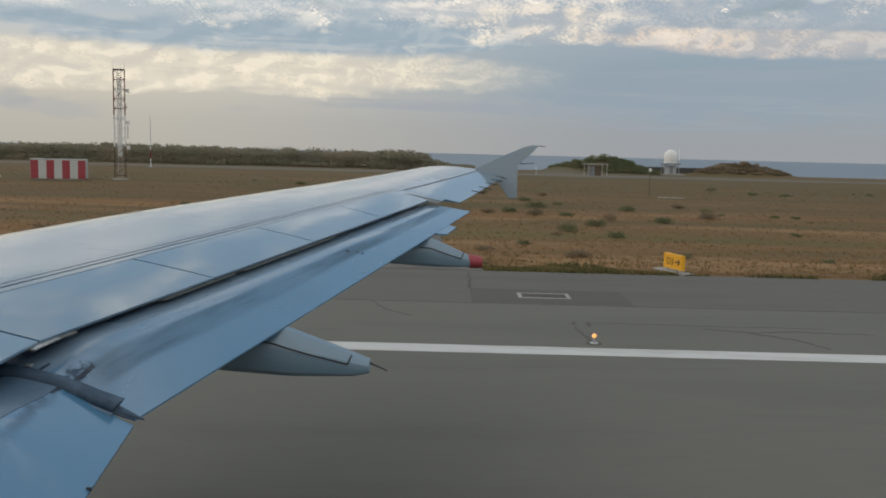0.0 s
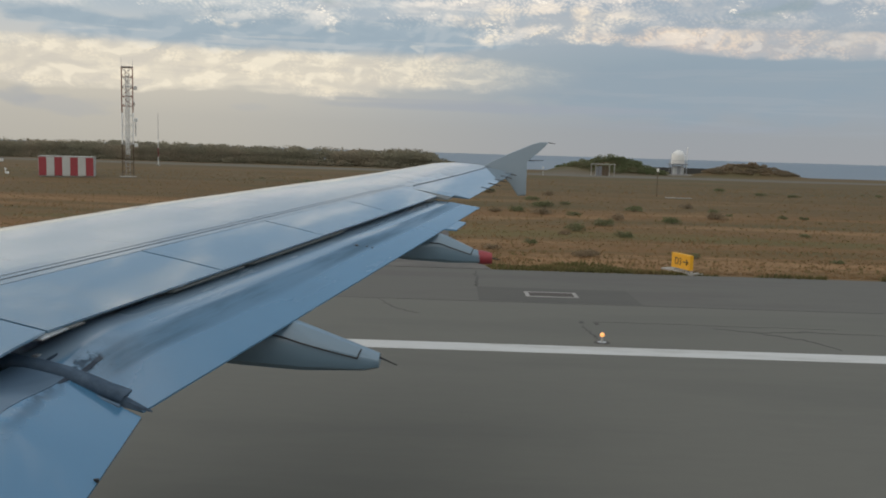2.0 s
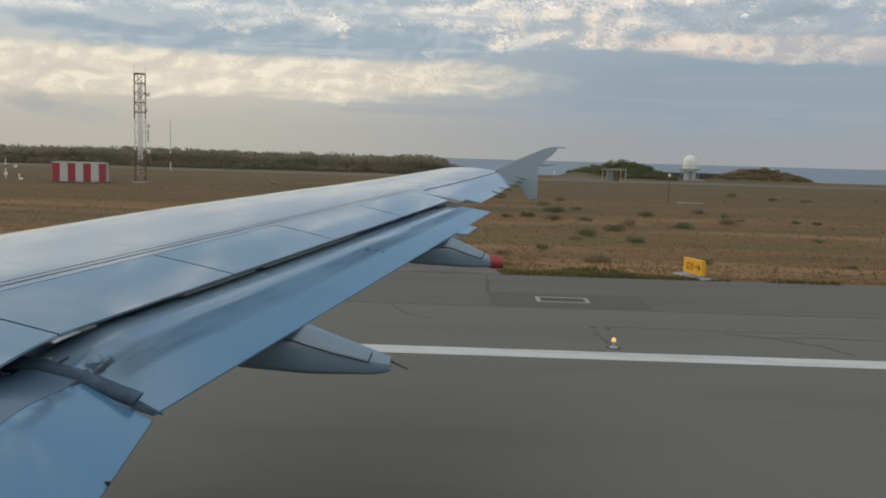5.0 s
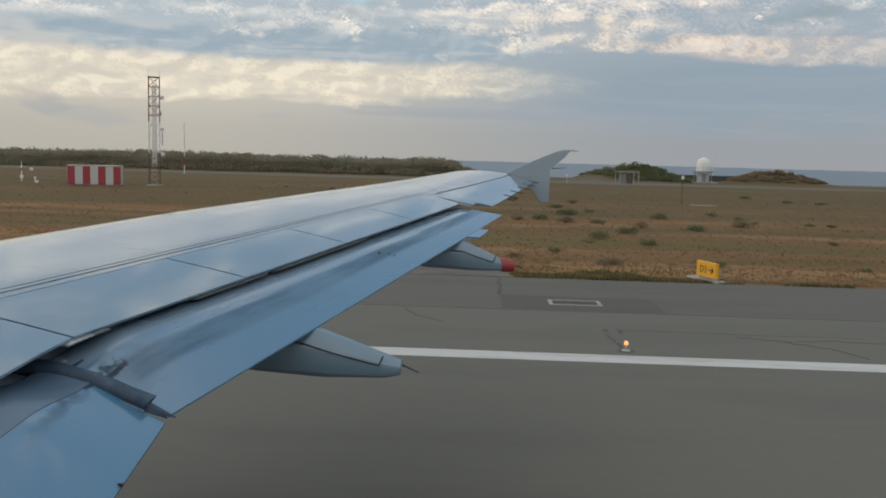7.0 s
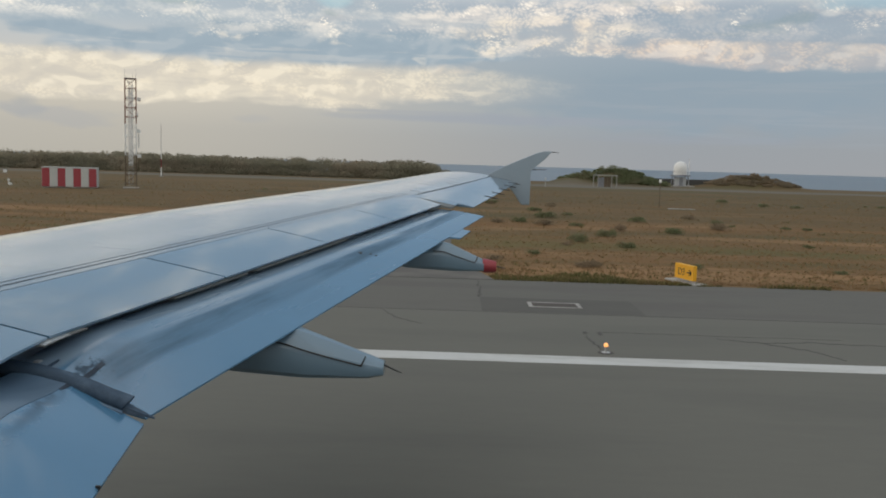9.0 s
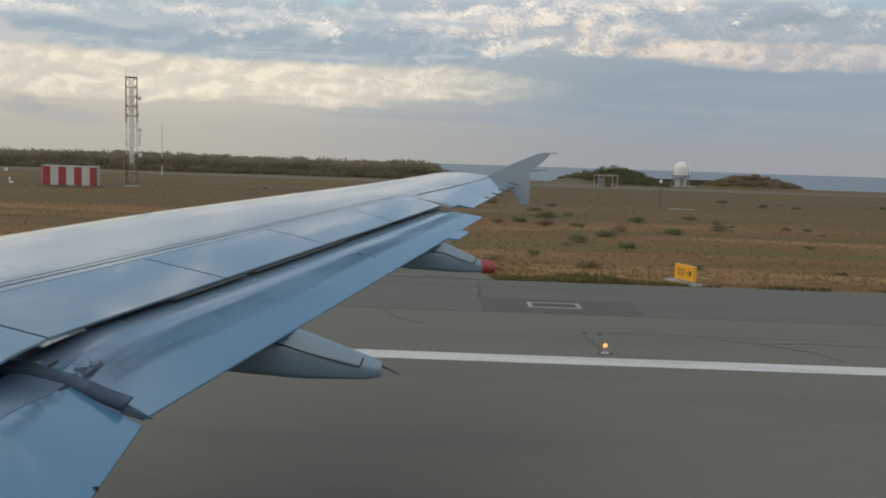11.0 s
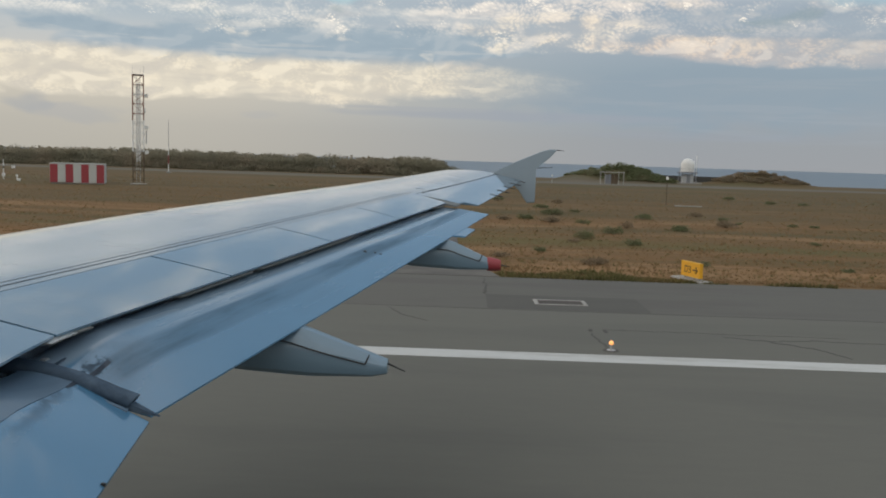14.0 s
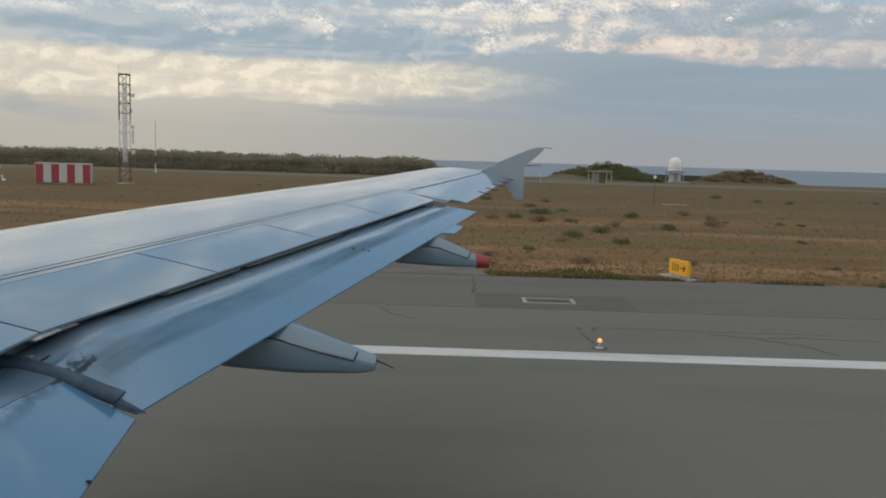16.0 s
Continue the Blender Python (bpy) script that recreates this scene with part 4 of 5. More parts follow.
# ---- things on the field ----
def leaf_mesh(name, blobs, per, size, mat, seed):
    """Small tilted leaf quads spread over rounded clumps; blobs are (x, y, z, rx, ry, rz)."""
    rng = np.random.default_rng(seed)
    vs, fs = [], []
    for bx, by, bz, rx, ry, rz in blobs:
        d = rng.normal(size=(per, 3))
        d /= np.linalg.norm(d, axis=1)[:, None]
        d[:, 2] = np.abs(d[:, 2]) * 1.1 - 0.25
        r = rng.uniform(0.55, 1.08, per)[:, None]
        c = d * r * np.array([rx, ry, rz]) + np.array([bx, by, bz])
        u = rng.normal(size=(per, 3))
        v = rng.normal(size=(per, 3))
        s = rng.uniform(0.5, 1.3, per)[:, None] * size
        u = u / np.linalg.norm(u, axis=1)[:, None] * s
        v = v / np.linalg.norm(v, axis=1)[:, None] * s * 0.7
        quad = np.stack([c - u, c - v, c + u, c + v], 1).reshape(-1, 3)
        k = len(vs)
        vs += quad.tolist()
        fs += [(k + 4 * i, k + 4 * i + 1, k + 4 * i + 2, k + 4 * i + 3) for i in range(per)]
    mesh = bpy.data.meshes.new(name)
    mesh.from_pydata(vs, [], fs)
    mesh.materials.append(mat)
    return mesh


# belt of scrub trees between the field and the sea
rng = random.Random(5)
blobs = []
for i in range(1150):
    x = -272 + 276 * rng.random() ** 0.8
    depth = rng.random() ** 1.5
    y = 172 + 20 * depth
    tall = 3.4 * ease(3.4 - x, 0, 12) * (0.86 + 0.22 * noise.noise((x * 0.06, y * 0.05, 2.0)) + 0.14 * rng.random())
    if x < -124:
        tall *= 0.72
    tall = max(tall, 0.7)
    r = 1.0 + 0.9 * rng.random()
    blobs.append((x, y, ground_z(x, y) + tall * 0.36, r * 1.5, r * 1.2, tall * 0.66))
for i in range(420):
    x = -272 + 276 * rng.random() ** 0.8
    y = 169.5 + 3 * rng.random()
    h = (0.8 + 0.9 * rng.random()) * max(0.3, ease(3.4 - x, 0, 8))
    blobs.append((x, y, ground_z(x, y) + h * 0.2, 1.4, 1.0, h * 0.8))
scrub = tagged(new("scrub_wood", leaf_mesh("scrub_wood", blobs, 300, 0.20, LEAF, 3)), "low green-brown scrub wood along the shore, haze in its colour", "trees", kind="stuff")


def bush_mesh(seed, mat):
    r = random.Random(seed)
    clumps = []
    for i in range(9):
        a, d = r.uniform(0, 6.28), 0.62 * r.random() ** 0.6
        clumps.append((d * math.cos(a), d * math.sin(a), 0.14 + 0.30 * r.random() * (1 - d), 0.3 + 0.2 * r.random(), 0.3 + 0.2 * r.random(), 0.30 + 0.25 * r.random()))
    return leaf_mesh("bush", clumps, 130, 0.05, mat, seed)


BUSHES = [bush_mesh(11 + i, GREEN) for i in range(3)] + [bush_mesh(31 + i, DRYBUSH) for i in range(2)]
stem_bm = bmesh.new()
for i in range(5):
    a = i * 1.26
    rod(stem_bm, (0, 0, -0.12), (0.35 * math.cos(a), 0.35 * math.sin(a), 0.5), 0.03, 0.012, 5)
STEM = bpy.data.meshes.new("stem")
stem_bm.to_mesh(STEM)
stem_bm.free()
STEM.materials.append(TWIG)


def bush(x, y, wide, tall, which, label, group):
    ob = tagged(new("bush", BUSHES[which]), label, "bush", group)
    ob.matrix_basis = pose(x, y, ground_z(x, y) - 0.02, 0, 0, 37 * (x + y)) @ Matrix.Diagonal((wide, wide, tall, 1))
    new("stem", STEM).parent = ob


# thickets on the mounds by the radar
def thicket(cx, cy, rx, ry, count, tall, mat, seed, label):
    spots = []
    for i in range(count):
        a, d = rng.uniform(0, 6.28), rng.random() ** 0.5
        x, y = cx + rx * d * math.cos(a), cy + ry * d * math.sin(a)
        h = tall * (0.55 + 0.6 * rng.random()) * (1.1 - 0.5 * d)
        r = 0.8 + 0.6 * rng.random()
        spots.append((x, y, ground_z(x, y) + h * 0.25, r, r, h * 0.75))
    tagged(new("thicket", leaf_mesh("thicket", spots, 170, 0.15, mat, seed)), label, "bushes", kind="stuff")


thicket(30.0, 166.5, 10.5, 5.5, 120, 1.5, GREEN, 21, "dense green thicket over a sandy mound")
thicket(61.6, 179.5, 10.0, 5.0, 110, 0.9, DRYBUSH, 22, "dry brown scrub over a low mound")
# single bushes in the field
SPOTS = [(-5.4, 47.5, .8, .9), (-3.6, 46.5, .75, .95), (6.9, 66, 1.0, .8), (4.4, 62, .8, .6), (2.9, 61, .7, .5), (9.4, 53, .8, .8), (10.9, 57, .7, .7), (7.0, 49.5, .8, .8), (6.2, 60, 1.1, .7), (14.4, 56, .9, .7), (-1.1, 42.5, 1.0, .5), (-5.6, 39, .8, .5), (1.8, 40.2, .7, .35), (13.4, 64, .9, .7), (18.4, 60, 1.0, .8)]
for x, y, w, h in SPOTS:
    bush(x, y, w, h, rng.randrange(5), "small grey-green shrub in dry grass", "shrubs in the field")
for i in range(60):
    y = 38 + 60 * rng.random() ** 1.4
    x = rng.uniform(-0.55, 0.62) * y
    if -5 < x < 3.5 and y < 55:
        continue
    k = 0.25 + 0.4 * rng.random()
    bush(x, y, k * 1.3, k, rng.randrange(5), "small grey-green shrub in dry grass", "shrubs in the field")

# the side track that leaves the runway
def left_edge(y):
    return -4.7 + 0.9 * ease(y, 38, 33)


def right_edge(y):
    return -0.3 + 2.0 * ease(y, 44, 31) ** 1.6


rows_ = []
for i in range(41):
    y = EDGE - 0.02 + 20.0 * i / 40
    lo = left_edge(y) + 0.18 * noise.noise((y * 0.9, 0, 0))
    hi = right_edge(y) + 0.18 * noise.noise((y * 0.9, 5, 0))
    top = [(lo + (hi - lo) * k / 8, y, max(ground_z(lo + (hi - lo) * k / 8, y) + 0.04, -0.002)) for k in range(9)]
    rows_.append(top + [(px, py, pz - 0.4) for px, py, pz in top[::-1]])
track = part("side_track", loft(rows_), TRACK)
tagged(track, "cracked grey asphalt track into the field", "track", kind="structure")


# grass: blades in clumps, dense at the verge and thinner outwards
def grass(name, count, y0, y1, power, tall, mat, seed, label, patchy=False):
    r = np.random.default_rng(seed)
    y = y0 + (y1 - y0) * r.random(count) ** power
    x = r.uniform(-0.62, 0.70, count) * (y + 4)
    vs, fs = [], []
    for px, py in zip(x, y):
        if left_edge(py) - 0.1 < px < right_edge(py) + 0.1 and py < 53:
            continue
        if patchy and noise.noise((px * 0.28, py * 0.4, 6)) < 0.22 * (py - y0) - 0.22:
            continue
        z = ground_z(px, py)
        h0 = tall * (0.5 + r.random()) * (0.6 + 0.8 * abs(noise.noise((px * 0.2, py * 0.35, 2))))
        for b in range(3):
            a = r.uniform(0, 6.28)
            w = 0.035 + 0.04 * r.random()
            lx, ly = r.normal(0, 0.35, 2) * h0
            c, s = math.cos(a) * w, math.sin(a) * w
            ox, oy = r.normal(0, 0.06, 2)
            k = len(vs)
            vs += [(px + ox - c, py + oy - s, z - 0.03), (px + ox + c, py + oy + s, z - 0.03), (px + ox + lx, py + oy + ly, z + h0)]
            fs.append((k, k + 1, k + 2))
    me = bpy.data.meshes.new(name)
    me.from_pydata(vs, [], fs)
    me.materials.append(mat)
    return tagged(new(name, me), label, "grass", kind="stuff")


grass("verge_grass", 8500, EDGE + 0.02, EDGE + 3.0, 1.5, 0.15, VERGE, 8, "dull green verge grass along the pavement", True)
grass("dry_grass", 24000, EDGE + 0.6, 120, 2.0, 0.075, STRAW, 9, "dry straw-brown grass over the field")
grass("green_grass", 2600, EDGE + 2, 110, 1.7, 0.11, OLIVE, 10, "sparse green tufts in dry grass")


# striped equipment cabin
def striped_cabin(x, y):
    z = ground_z(x, y)
    t = thing("equipment_cabin", "red and white striped airfield equipment cabin", "cabin", (x, y, z), 18)
    w, d, h = 5.1, 2.3, 2.0
    part("plinth", boxed(-w / 2 + .1, w / 2 - .1, -d / 2 + .1, d / 2 - .1, -0.4, 0.12), CONCRETE, t)
    part("body", boxed(-w / 2, w / 2, -d / 2, d / 2, 0.10, h, bevel=0.02), CABIN_WHITE, t, "white sheet-metal body")
    for i in range(7):
        a = -w / 2 + 0.02 + (w - 0.04) * i / 7
        part("panel", boxed(a + 0.01, a + (w - 0.04) / 7 - 0.01, -d / 2 - 0.04, -d / 2 - 0.003, 0.13, h - 0.05, bevel=0.008), RED if i % 2 == 0 else CABIN_WHITE, t, "red front panel" if i % 2 == 0 else "white front panel")
    part("roof", boxed(-w / 2 - .02, w / 2 + .02, -d / 2 - .05, d / 2 + .02, h + 0.004, h + 0.06, bevel=0.012), CABIN_WHITE, t)


striped_cabin(-39.3, 86)


# lattice radio tower
def lattice_tower(x, y):
    z = ground_z(x, y)
    t = thing("lattice_tower", "slender red and white steel lattice radio tower", "tower", (x, y, z), 20)
    h, w = 11.3, 0.54
    part("footing", boxed(-0.8, 0.8, -0.8, 0.8, -0.4, 0.04, bevel=0.02), CONCRETE, t)
    bays = 11
    for sx in (-1, 1):
        for sy in (-1, 1):
            for k in range(3):
                z0, z1 = ((0.1, 3.4), (3.4, 6.6), (6.6, h))[k]
                part("leg", rod(bmesh.new(), (sx * w, sy * w, z0), (sx * w, sy * w, z1), 0.05, sides=6), (TWIG, WHITE, RUST)[k], t, ("dull brown leg", "", "faded red painted leg")[k])
    for i in range(bays + 1):
        zz = 0.4 + (h - 0.45) * i / bays
        m = TWIG if zz < 2.5 else WHITE if 3.4 < zz < 6.6 else (RUST if i % 3 else GALV)
        bm = bmesh.new()
        for a, b in (((-1, -1), (1, -1)), ((1, -1), (1, 1)), ((1, 1), (-1, 1)), ((-1, 1), (-1, -1))):
            rod(bm, (a[0] * w, a[1] * w, zz), (b[0] * w, b[1] * w, zz), 0.028, sides=5)
        part("ring", bm, m, t)
        if i < bays:
            z1 = 0.4 + (h - 0.45) * (i + 1) / bays
            bm = bmesh.new()
            for a, b in (((-1, -1), (1, -1)), ((1, -1), (1, 1)), ((1, 1), (-1, 1)), ((-1, 1), (-1, -1))):
                if i % 2:
                    a, b = b, a
                rod(bm, (a[0] * w, a[1] * w, zz), (b[0] * w, b[1] * w, z1), 0.024, sides=5)
            part("brace", bm, m, t)
    bm = bmesh.new()
    for i in range(34):
        rod(bm, (-0.2, 0.1, 0.4 + i * 0.32), (0.2, 0.1, 0.4 + i * 0.32), 0.014, sides=4)
    for s in (-0.2, 0.2):
        rod(bm, (s, 0.1, 0.2), (s, 0.1, h), 0.02, sides=5)
    part("ladder", bm, GALV, t)
    for zz, sx in ((9.2, 0.72), (5.9, 0.72), (3.3, 0.74)):
        bm = rod(bmesh.new(), (0.45, 0.3, zz), (sx, 0.3, zz), 0.03, sides=5)
        box(bm, sx - 0.1, sx + 0.26, 0.12, 0.45, zz - 0.19, zz + 0.19, 0.03)
        part("antenna_panel", bm, WHITE, t, "pale antenna panel on a bracket")
    for zz in (7.6,):
        dish = [[(0.5 + 0.10 * k, r * math.cos(a), zz + r * math.sin(a)) for a in [2 * math.pi * i / 14 for i in range(14)]] for k, r in ((0, 0.08), (1, 0.22), (2, 0.29), (2.2, 0.29))]
        shade(part("dish", loft(dish), WHITE, t, "small white dish"), 40)
    for sx, sy, l in ((-w, -w, 0.9), (w, -w, 0.5), (0.2, 0.3, 0.7), (w, w, 1.0)):
        part("whip_antenna", rod(bmesh.new(), (sx, sy, h), (sx, sy, h + l), 0.018, 0.008, 5), GALV, t)
    for s in (-0.16, -0.05, 0.08, 0.19):
        part("cable_run", rod(bmesh.new(), (s, -0.12, 2.3), (s, -0.12, h - 0.8), 0.042, sides=6), WHITE, t, "pale bundled cable run")
    bm = bmesh.new()
    for zz in (4.5, 5.2):
        rod(bm, (w, 0.2, zz), (w + 0.25, 0.2, zz), 0.025, sides=5)
    rod(bm, (w + 0.25, 0.2, 4.2), (w + 0.25, 0.2, 5.6), 0.06, sides=6)
    part("stick_antenna", bm, GALV, t)
    part("top_platform", boxed(-w - .05, w + .05, -w - .05, w + .05, h - 0.03, h + 0.02), GALV, t)


lattice_tower(-34.3, 89)


# thin guyed mast with red and white bands
def mast(x, y, tall, name, label, bands=6):
    t = thing(name, label, "mast", (x, y, ground_z(x, y)))
    part("foot", boxed(-0.25, 0.25, -0.25, 0.25, -0.3, 0.15), CONCRETE, t)
    for i in range(bands):
        part("band", rod(bmesh.new(), (0, 0, 0.1 + tall * i / bands), (0, 0, 0.1 + tall * (i + 1) / bands), 0.075 - 0.045 * i / bands, sides=7), WHITE if i in (0, 2) else (RED if i == 1 else GALV), t, "white band" if i in (0, 2) else "")
    part("tip", rod(bmesh.new(), (0, 0, tall), (0, 0, tall + 0.5), 0.02, 0.006, 5), GALV, t)


mast(-47.2, 135, 8.0, "band_mast", "thin banded steel mast, white near the foot")


# small weather instrument stand
def instrument_stand(x, y, tall, with_box):
    t = thing("instrument_stand", "small white weather instrument stand in grass", "instrument", (x, y, ground_z(x, y)))
    part("post", rod(bmesh.new(), (0, 0, -0.3), (0, 0, tall), 0.05, sides=8), WHITE, t)
    if with_box:
        part("box", boxed(-0.15, 0.15, -0.12, 0.12, 0.30, 0.62, bevel=0.03), WHITE, t)
        part("arm", rod(bmesh.new(), (-0.45, 0, tall * 0.72), (0.45, 0, tall * 0.72), 0.025, sides=6), GALV, t)
        part("band", rod(bmesh.new(), (0, 0, tall * 0.55), (0, 0, tall * 0.66), 0.056, sides=8), BLACK, t, "black band")
    else:
        part("box", boxed(-0.09, 0.09, -0.09, 0.09, 0.42, 0.60, bevel=0.03), WHITE, t)
        part("foot_box", boxed(0.05, 0.32, -0.12, 0.12, -0.1, 0.22, bevel=0.03), WHITE, t)


instrument_stand(-48.7, 89, 2.1, True)
instrument_stand(-46.2, 87, 0.6, False)


def marker_box(x, y, w, h):
    t = thing("marker_box", "small white ground box on grass", "box", (x, y, ground_z(x, y)))
    part("body", boxed(-w / 2, w / 2, -w / 3, w / 3, -0.1, h, bevel=0.03), WHITE, t)
    part("lid", boxed(-w / 2 - .02, w / 2 + .02, -w / 3 - .02, w / 3 + .02, h + 0.003, h + 0.06, bevel=0.01), GALV, t)


marker_box(-70.1, 131, 0.45, 0.45)
marker_box(-53.1, 122, 0.4, 0.5)


# flat-roofed plastered huts
def hut(x, y, w, d, h, turn, louvre):
    t = thing("hut", "flat-roofed stained white equipment hut", "hut", (x, y, ground_z(x, y)), turn, "row of huts")
    wall = part("wall", boxed(-w / 2, w / 2, -d / 2, d / 2, -0.3, h, bevel=0.02), PLASTER, t)
    part("roof", boxed(-w / 2 - .35, w / 2 + .35, -d / 2 - .35, d / 2 + .35, h + 0.003, h + 0.42, bevel=0.03), ROOF, t, "dark overhanging flat roof")
    part("door", boxed(-w * .42, -w * .42 + .9, -d / 2 - .05, -d / 2 - .004, 0.0, 2.0), ROOF, t, "dark door")
    win = part("window", boxed(w * .08, w * .08 + .9, -d / 2 - .06, -d / 2 - .004, 1.3, 2.1, bevel=.01), BLACK, t)
    part("window_frame", boxed(w * .08 - .06, w * .08 + .96, -d / 2 - .045, -d / 2 - .003, 1.24, 2.16), WHITE, win)
    if louvre:
        part("air_unit", boxed(w * .3, w * .3 + .8, -d / 2 - .4, -d / 2 - .004, 0.5, 1.2, bevel=.03), GALV, t)
    bm = bmesh.new()
    for i in range(7):
        px = -w / 2 + w * i / 6
        rod(bm, (px, -d / 2, h + .4), (px, -d / 2, h + 1.05), 0.025, sides=5)
    for zz in (0.7, 1.05):
        rod(bm, (-w / 2, -d / 2, h + zz), (w / 2, -d / 2, h + zz), 0.02, sides=5)
    part("roof_rail", bm, GALV, t, "thin steel roof rail")


for i in range(3):
    hut(-81.0 - 7.2 * i, 121 + 1.5 * i, 5.2, 4.5, 2.9, 4, i != 1)
roof_box = thing("rooftop_unit", "white ventilation unit on a flat roof", "ventilation unit", (-80.2, 122.5, ground_z(-80, 121) + 3.32))
part("body", boxed(-1.0, 1.0, -0.7, 0.7, 0, 0.95, bevel=0.04), WHITE, roof_box)
part("vent_cap", boxed(-0.5, 0.2, -0.3, 0.3, 0.953, 1.2, bevel=0.04), GALV, roof_box)


# radar dome
def radome(x, y):
    t = thing("radar_dome", "white radar dome on a short steel stand", "radar dome", (x, y, ground_z(x, y)))
    part("base_slab", boxed(-2.6, 2.6, -2.0, 2.0, -0.4, 0.25, bevel=.03), CONCRETE, t)
    part("cabin", boxed(-1.05, 1.05, -1.0, 1.0, 0.24, 2.0, bevel=.03), PLASTER, t, "grey cabin under the dome")
    part("door", boxed(-0.35, 0.35, -1.05, -1.003, 0.26, 1.9), ROOF, t)
    for sx in (-1, 1):
        for sy in (-1, 1):
            part("leg", rod(bmesh.new(), (sx * 1.55, sy * 1.3, 0.2), (sx * 1.3, sy * 1.2, 2.3), 0.11, sides=6), ROOF, t)
    part("deck", boxed(-1.75, 1.75, -1.6, 1.6, 2.2, 2.42, bevel=.02), ROOF, t, "dark steel deck")
    bm = bmesh.new()
    for i in range(8):
        a = i * math.pi / 4
        p, q = (1.75 * math.cos(a), 1.6 * math.sin(a)), (1.75 * math.cos(a + math.pi / 4), 1.6 * math.sin(a + math.pi / 4))
        rod(bm, (*p, 2.4), (*p, 3.1), 0.03, sides=5)
        rod(bm, (*p, 3.1), (*q, 3.1), 0.03, sides=5)
    part("rail", bm, GALV, t)
    rings = []
    for i in range(13):
        a = math.pi / 2 * i / 12
        r, zz = 1.38 * math.cos(a) + 0.005, 3.85 + 1.40 * math.sin(a)
        rings.append([(r * math.cos(2 * math.pi * k / 28), r * math.sin(2 * math.pi * k / 28), zz) for k in range(28)])
    base = [[(1.37 * math.cos(2 * math.pi * k / 28), 1.37 * math.sin(2 * math.pi * k / 28), zz) for k in range(28)] for zz in (2.43, 3.2)]
    shade(part("dome", loft(base + rings), WHITE, t, "smooth white dome"), 40)
    part("spike", rod(bmesh.new(), (0, 0, 5.24), (0, 0, 5.6), 0.02, 0.01, 5), GALV, t)


radome(46.0, 178)
mast(48.6, 181, 5.6, "lightning_mast", "thin pale lightning mast beside the radar", 1)
back_wall = thing("boundary_wall", "long low dark boundary wall near the shore", "wall", (51.9, 185, ground_z(51.9, 185)))
for i in range(10):
    part("panel", boxed(-11 + 2.0 * i + .01, -9 + 2.0 * i - .01, -0.1, 0.1, -0.6, 1.25, bevel=.01), WALL, back_wall)
for i in range(11):
    part("post", boxed(-11.09 + 2.0 * i, -10.91 + 2.0 * i, -0.16, -0.104, -0.6, 1.32), WALL, back_wall)


# open steel frame by the mound
def gantry(x, y):
    t = thing("steel_frame", "open pale steel frame shelter by a mound", "frame", (x, y, ground_z(x, y)), 3)
    part("beam", boxed(-2.25, 2.25, -0.09, 0.09, 2.0, 2.18), CONCRETE, t)
    for px in (-2.1, -1.3, 1.2, 2.1):
        part("post", boxed(px - .06, px + .06, -0.07, 0.07, -0.4, 1.996), CONCRETE, t)
    for px in (-0.95, -0.35, 0.25, 0.85):
        part("board", boxed(px - .27, px + .27, 0.5, 0.56, -0.3, 1.7 + 0.1 * math.sin(px * 9)), TWIG if px > 0 else ROOF, t, "weathered dark board")


gantry(26.6, 155)


# white post with a lamp box, and a slab in the grass beside it
def lamp_post(x, y, tall):
    t = thing("marker_post", "thin steel marker post with a white box on top", "post", (x, y, ground_z(x, y)))
    part("post", rod(bmesh.new(), (0, 0, -0.4), (0, 0, tall), 0.045, 0.035, 8), TWIG if tall > 2 else GALV, t)
    part("box", boxed(-0.11, 0.11, -0.1, 0.1, tall - 0.05, tall + 0.26, bevel=.03), WHITE, t)


lamp_post(19.1, 81, 2.4)
lamp_post(15.0, 147, 1.2)
cover = thing("concrete_cover", "flat weathered concrete cover slab in grass", "slab", (20.8, 79.5, ground_z(20.8, 79.5)))
for i in range(2):
    part("slab", boxed(-1.2 + 1.22 * i, 1.2 * i, -0.3, 0.3, -0.12, 0.05, bevel=.02), CONCRETE, cover)
copy_thing(cover, pose(-6.0, 51.8, ground_z(-6.0, 51.8) + 0.02, 0, 0, 6))


# yellow direction sign on its concrete foot
def direction_sign(x, y, turn, words):
    t = thing("taxiway_sign", "yellow taxiway sign with black lettering on a concrete foot", "sign", (x, y, 0.0), turn)
    part("foot", boxed(-1.0, 1.0, -0.34, 0.34, -0.25, 0.06, bevel=.03), CONCRETE, t)
    part("cabinet", boxed(-0.66, 0.66, -0.08, 0.08, 0.13, 0.73, bevel=.015), YELLOW, t, "yellow sign cabinet")
    for px in (-0.45, 0.45):
        part("leg", rod(bmesh.new(), (px, 0, 0.03), (px, 0, 0.15), 0.04, sides=8), GALV, t)
    text = bpy.data.curves.new("lettering", "FONT")
    text.body, text.size, text.extrude, text.align_x = words, 0.40, 0.003, "CENTER"
    text.materials.append(BLACK)
    ob = new("lettering", text)
    ob.parent = t
    ob.matrix_basis = pose(-0.17, -0.085, 0.29, 90, 0, 0)
    bm = rod(bmesh.new(), (0.20, -0.086, 0.43), (0.50, -0.086, 0.43), 0.026, sides=4)
    rod(bm, (0.39, -0.086, 0.54), (0.52, -0.086, 0.43), 0.026, sides=4)
    rod(bm, (0.39, -0.086, 0.32), (0.52, -0.086, 0.43), 0.026, sides=4)
    part("arrow", bm, BLACK, t)


direction_sign(9.2, 34.0, -72, "D3")
direction_sign(93.0, 34.3, -57, "W3")


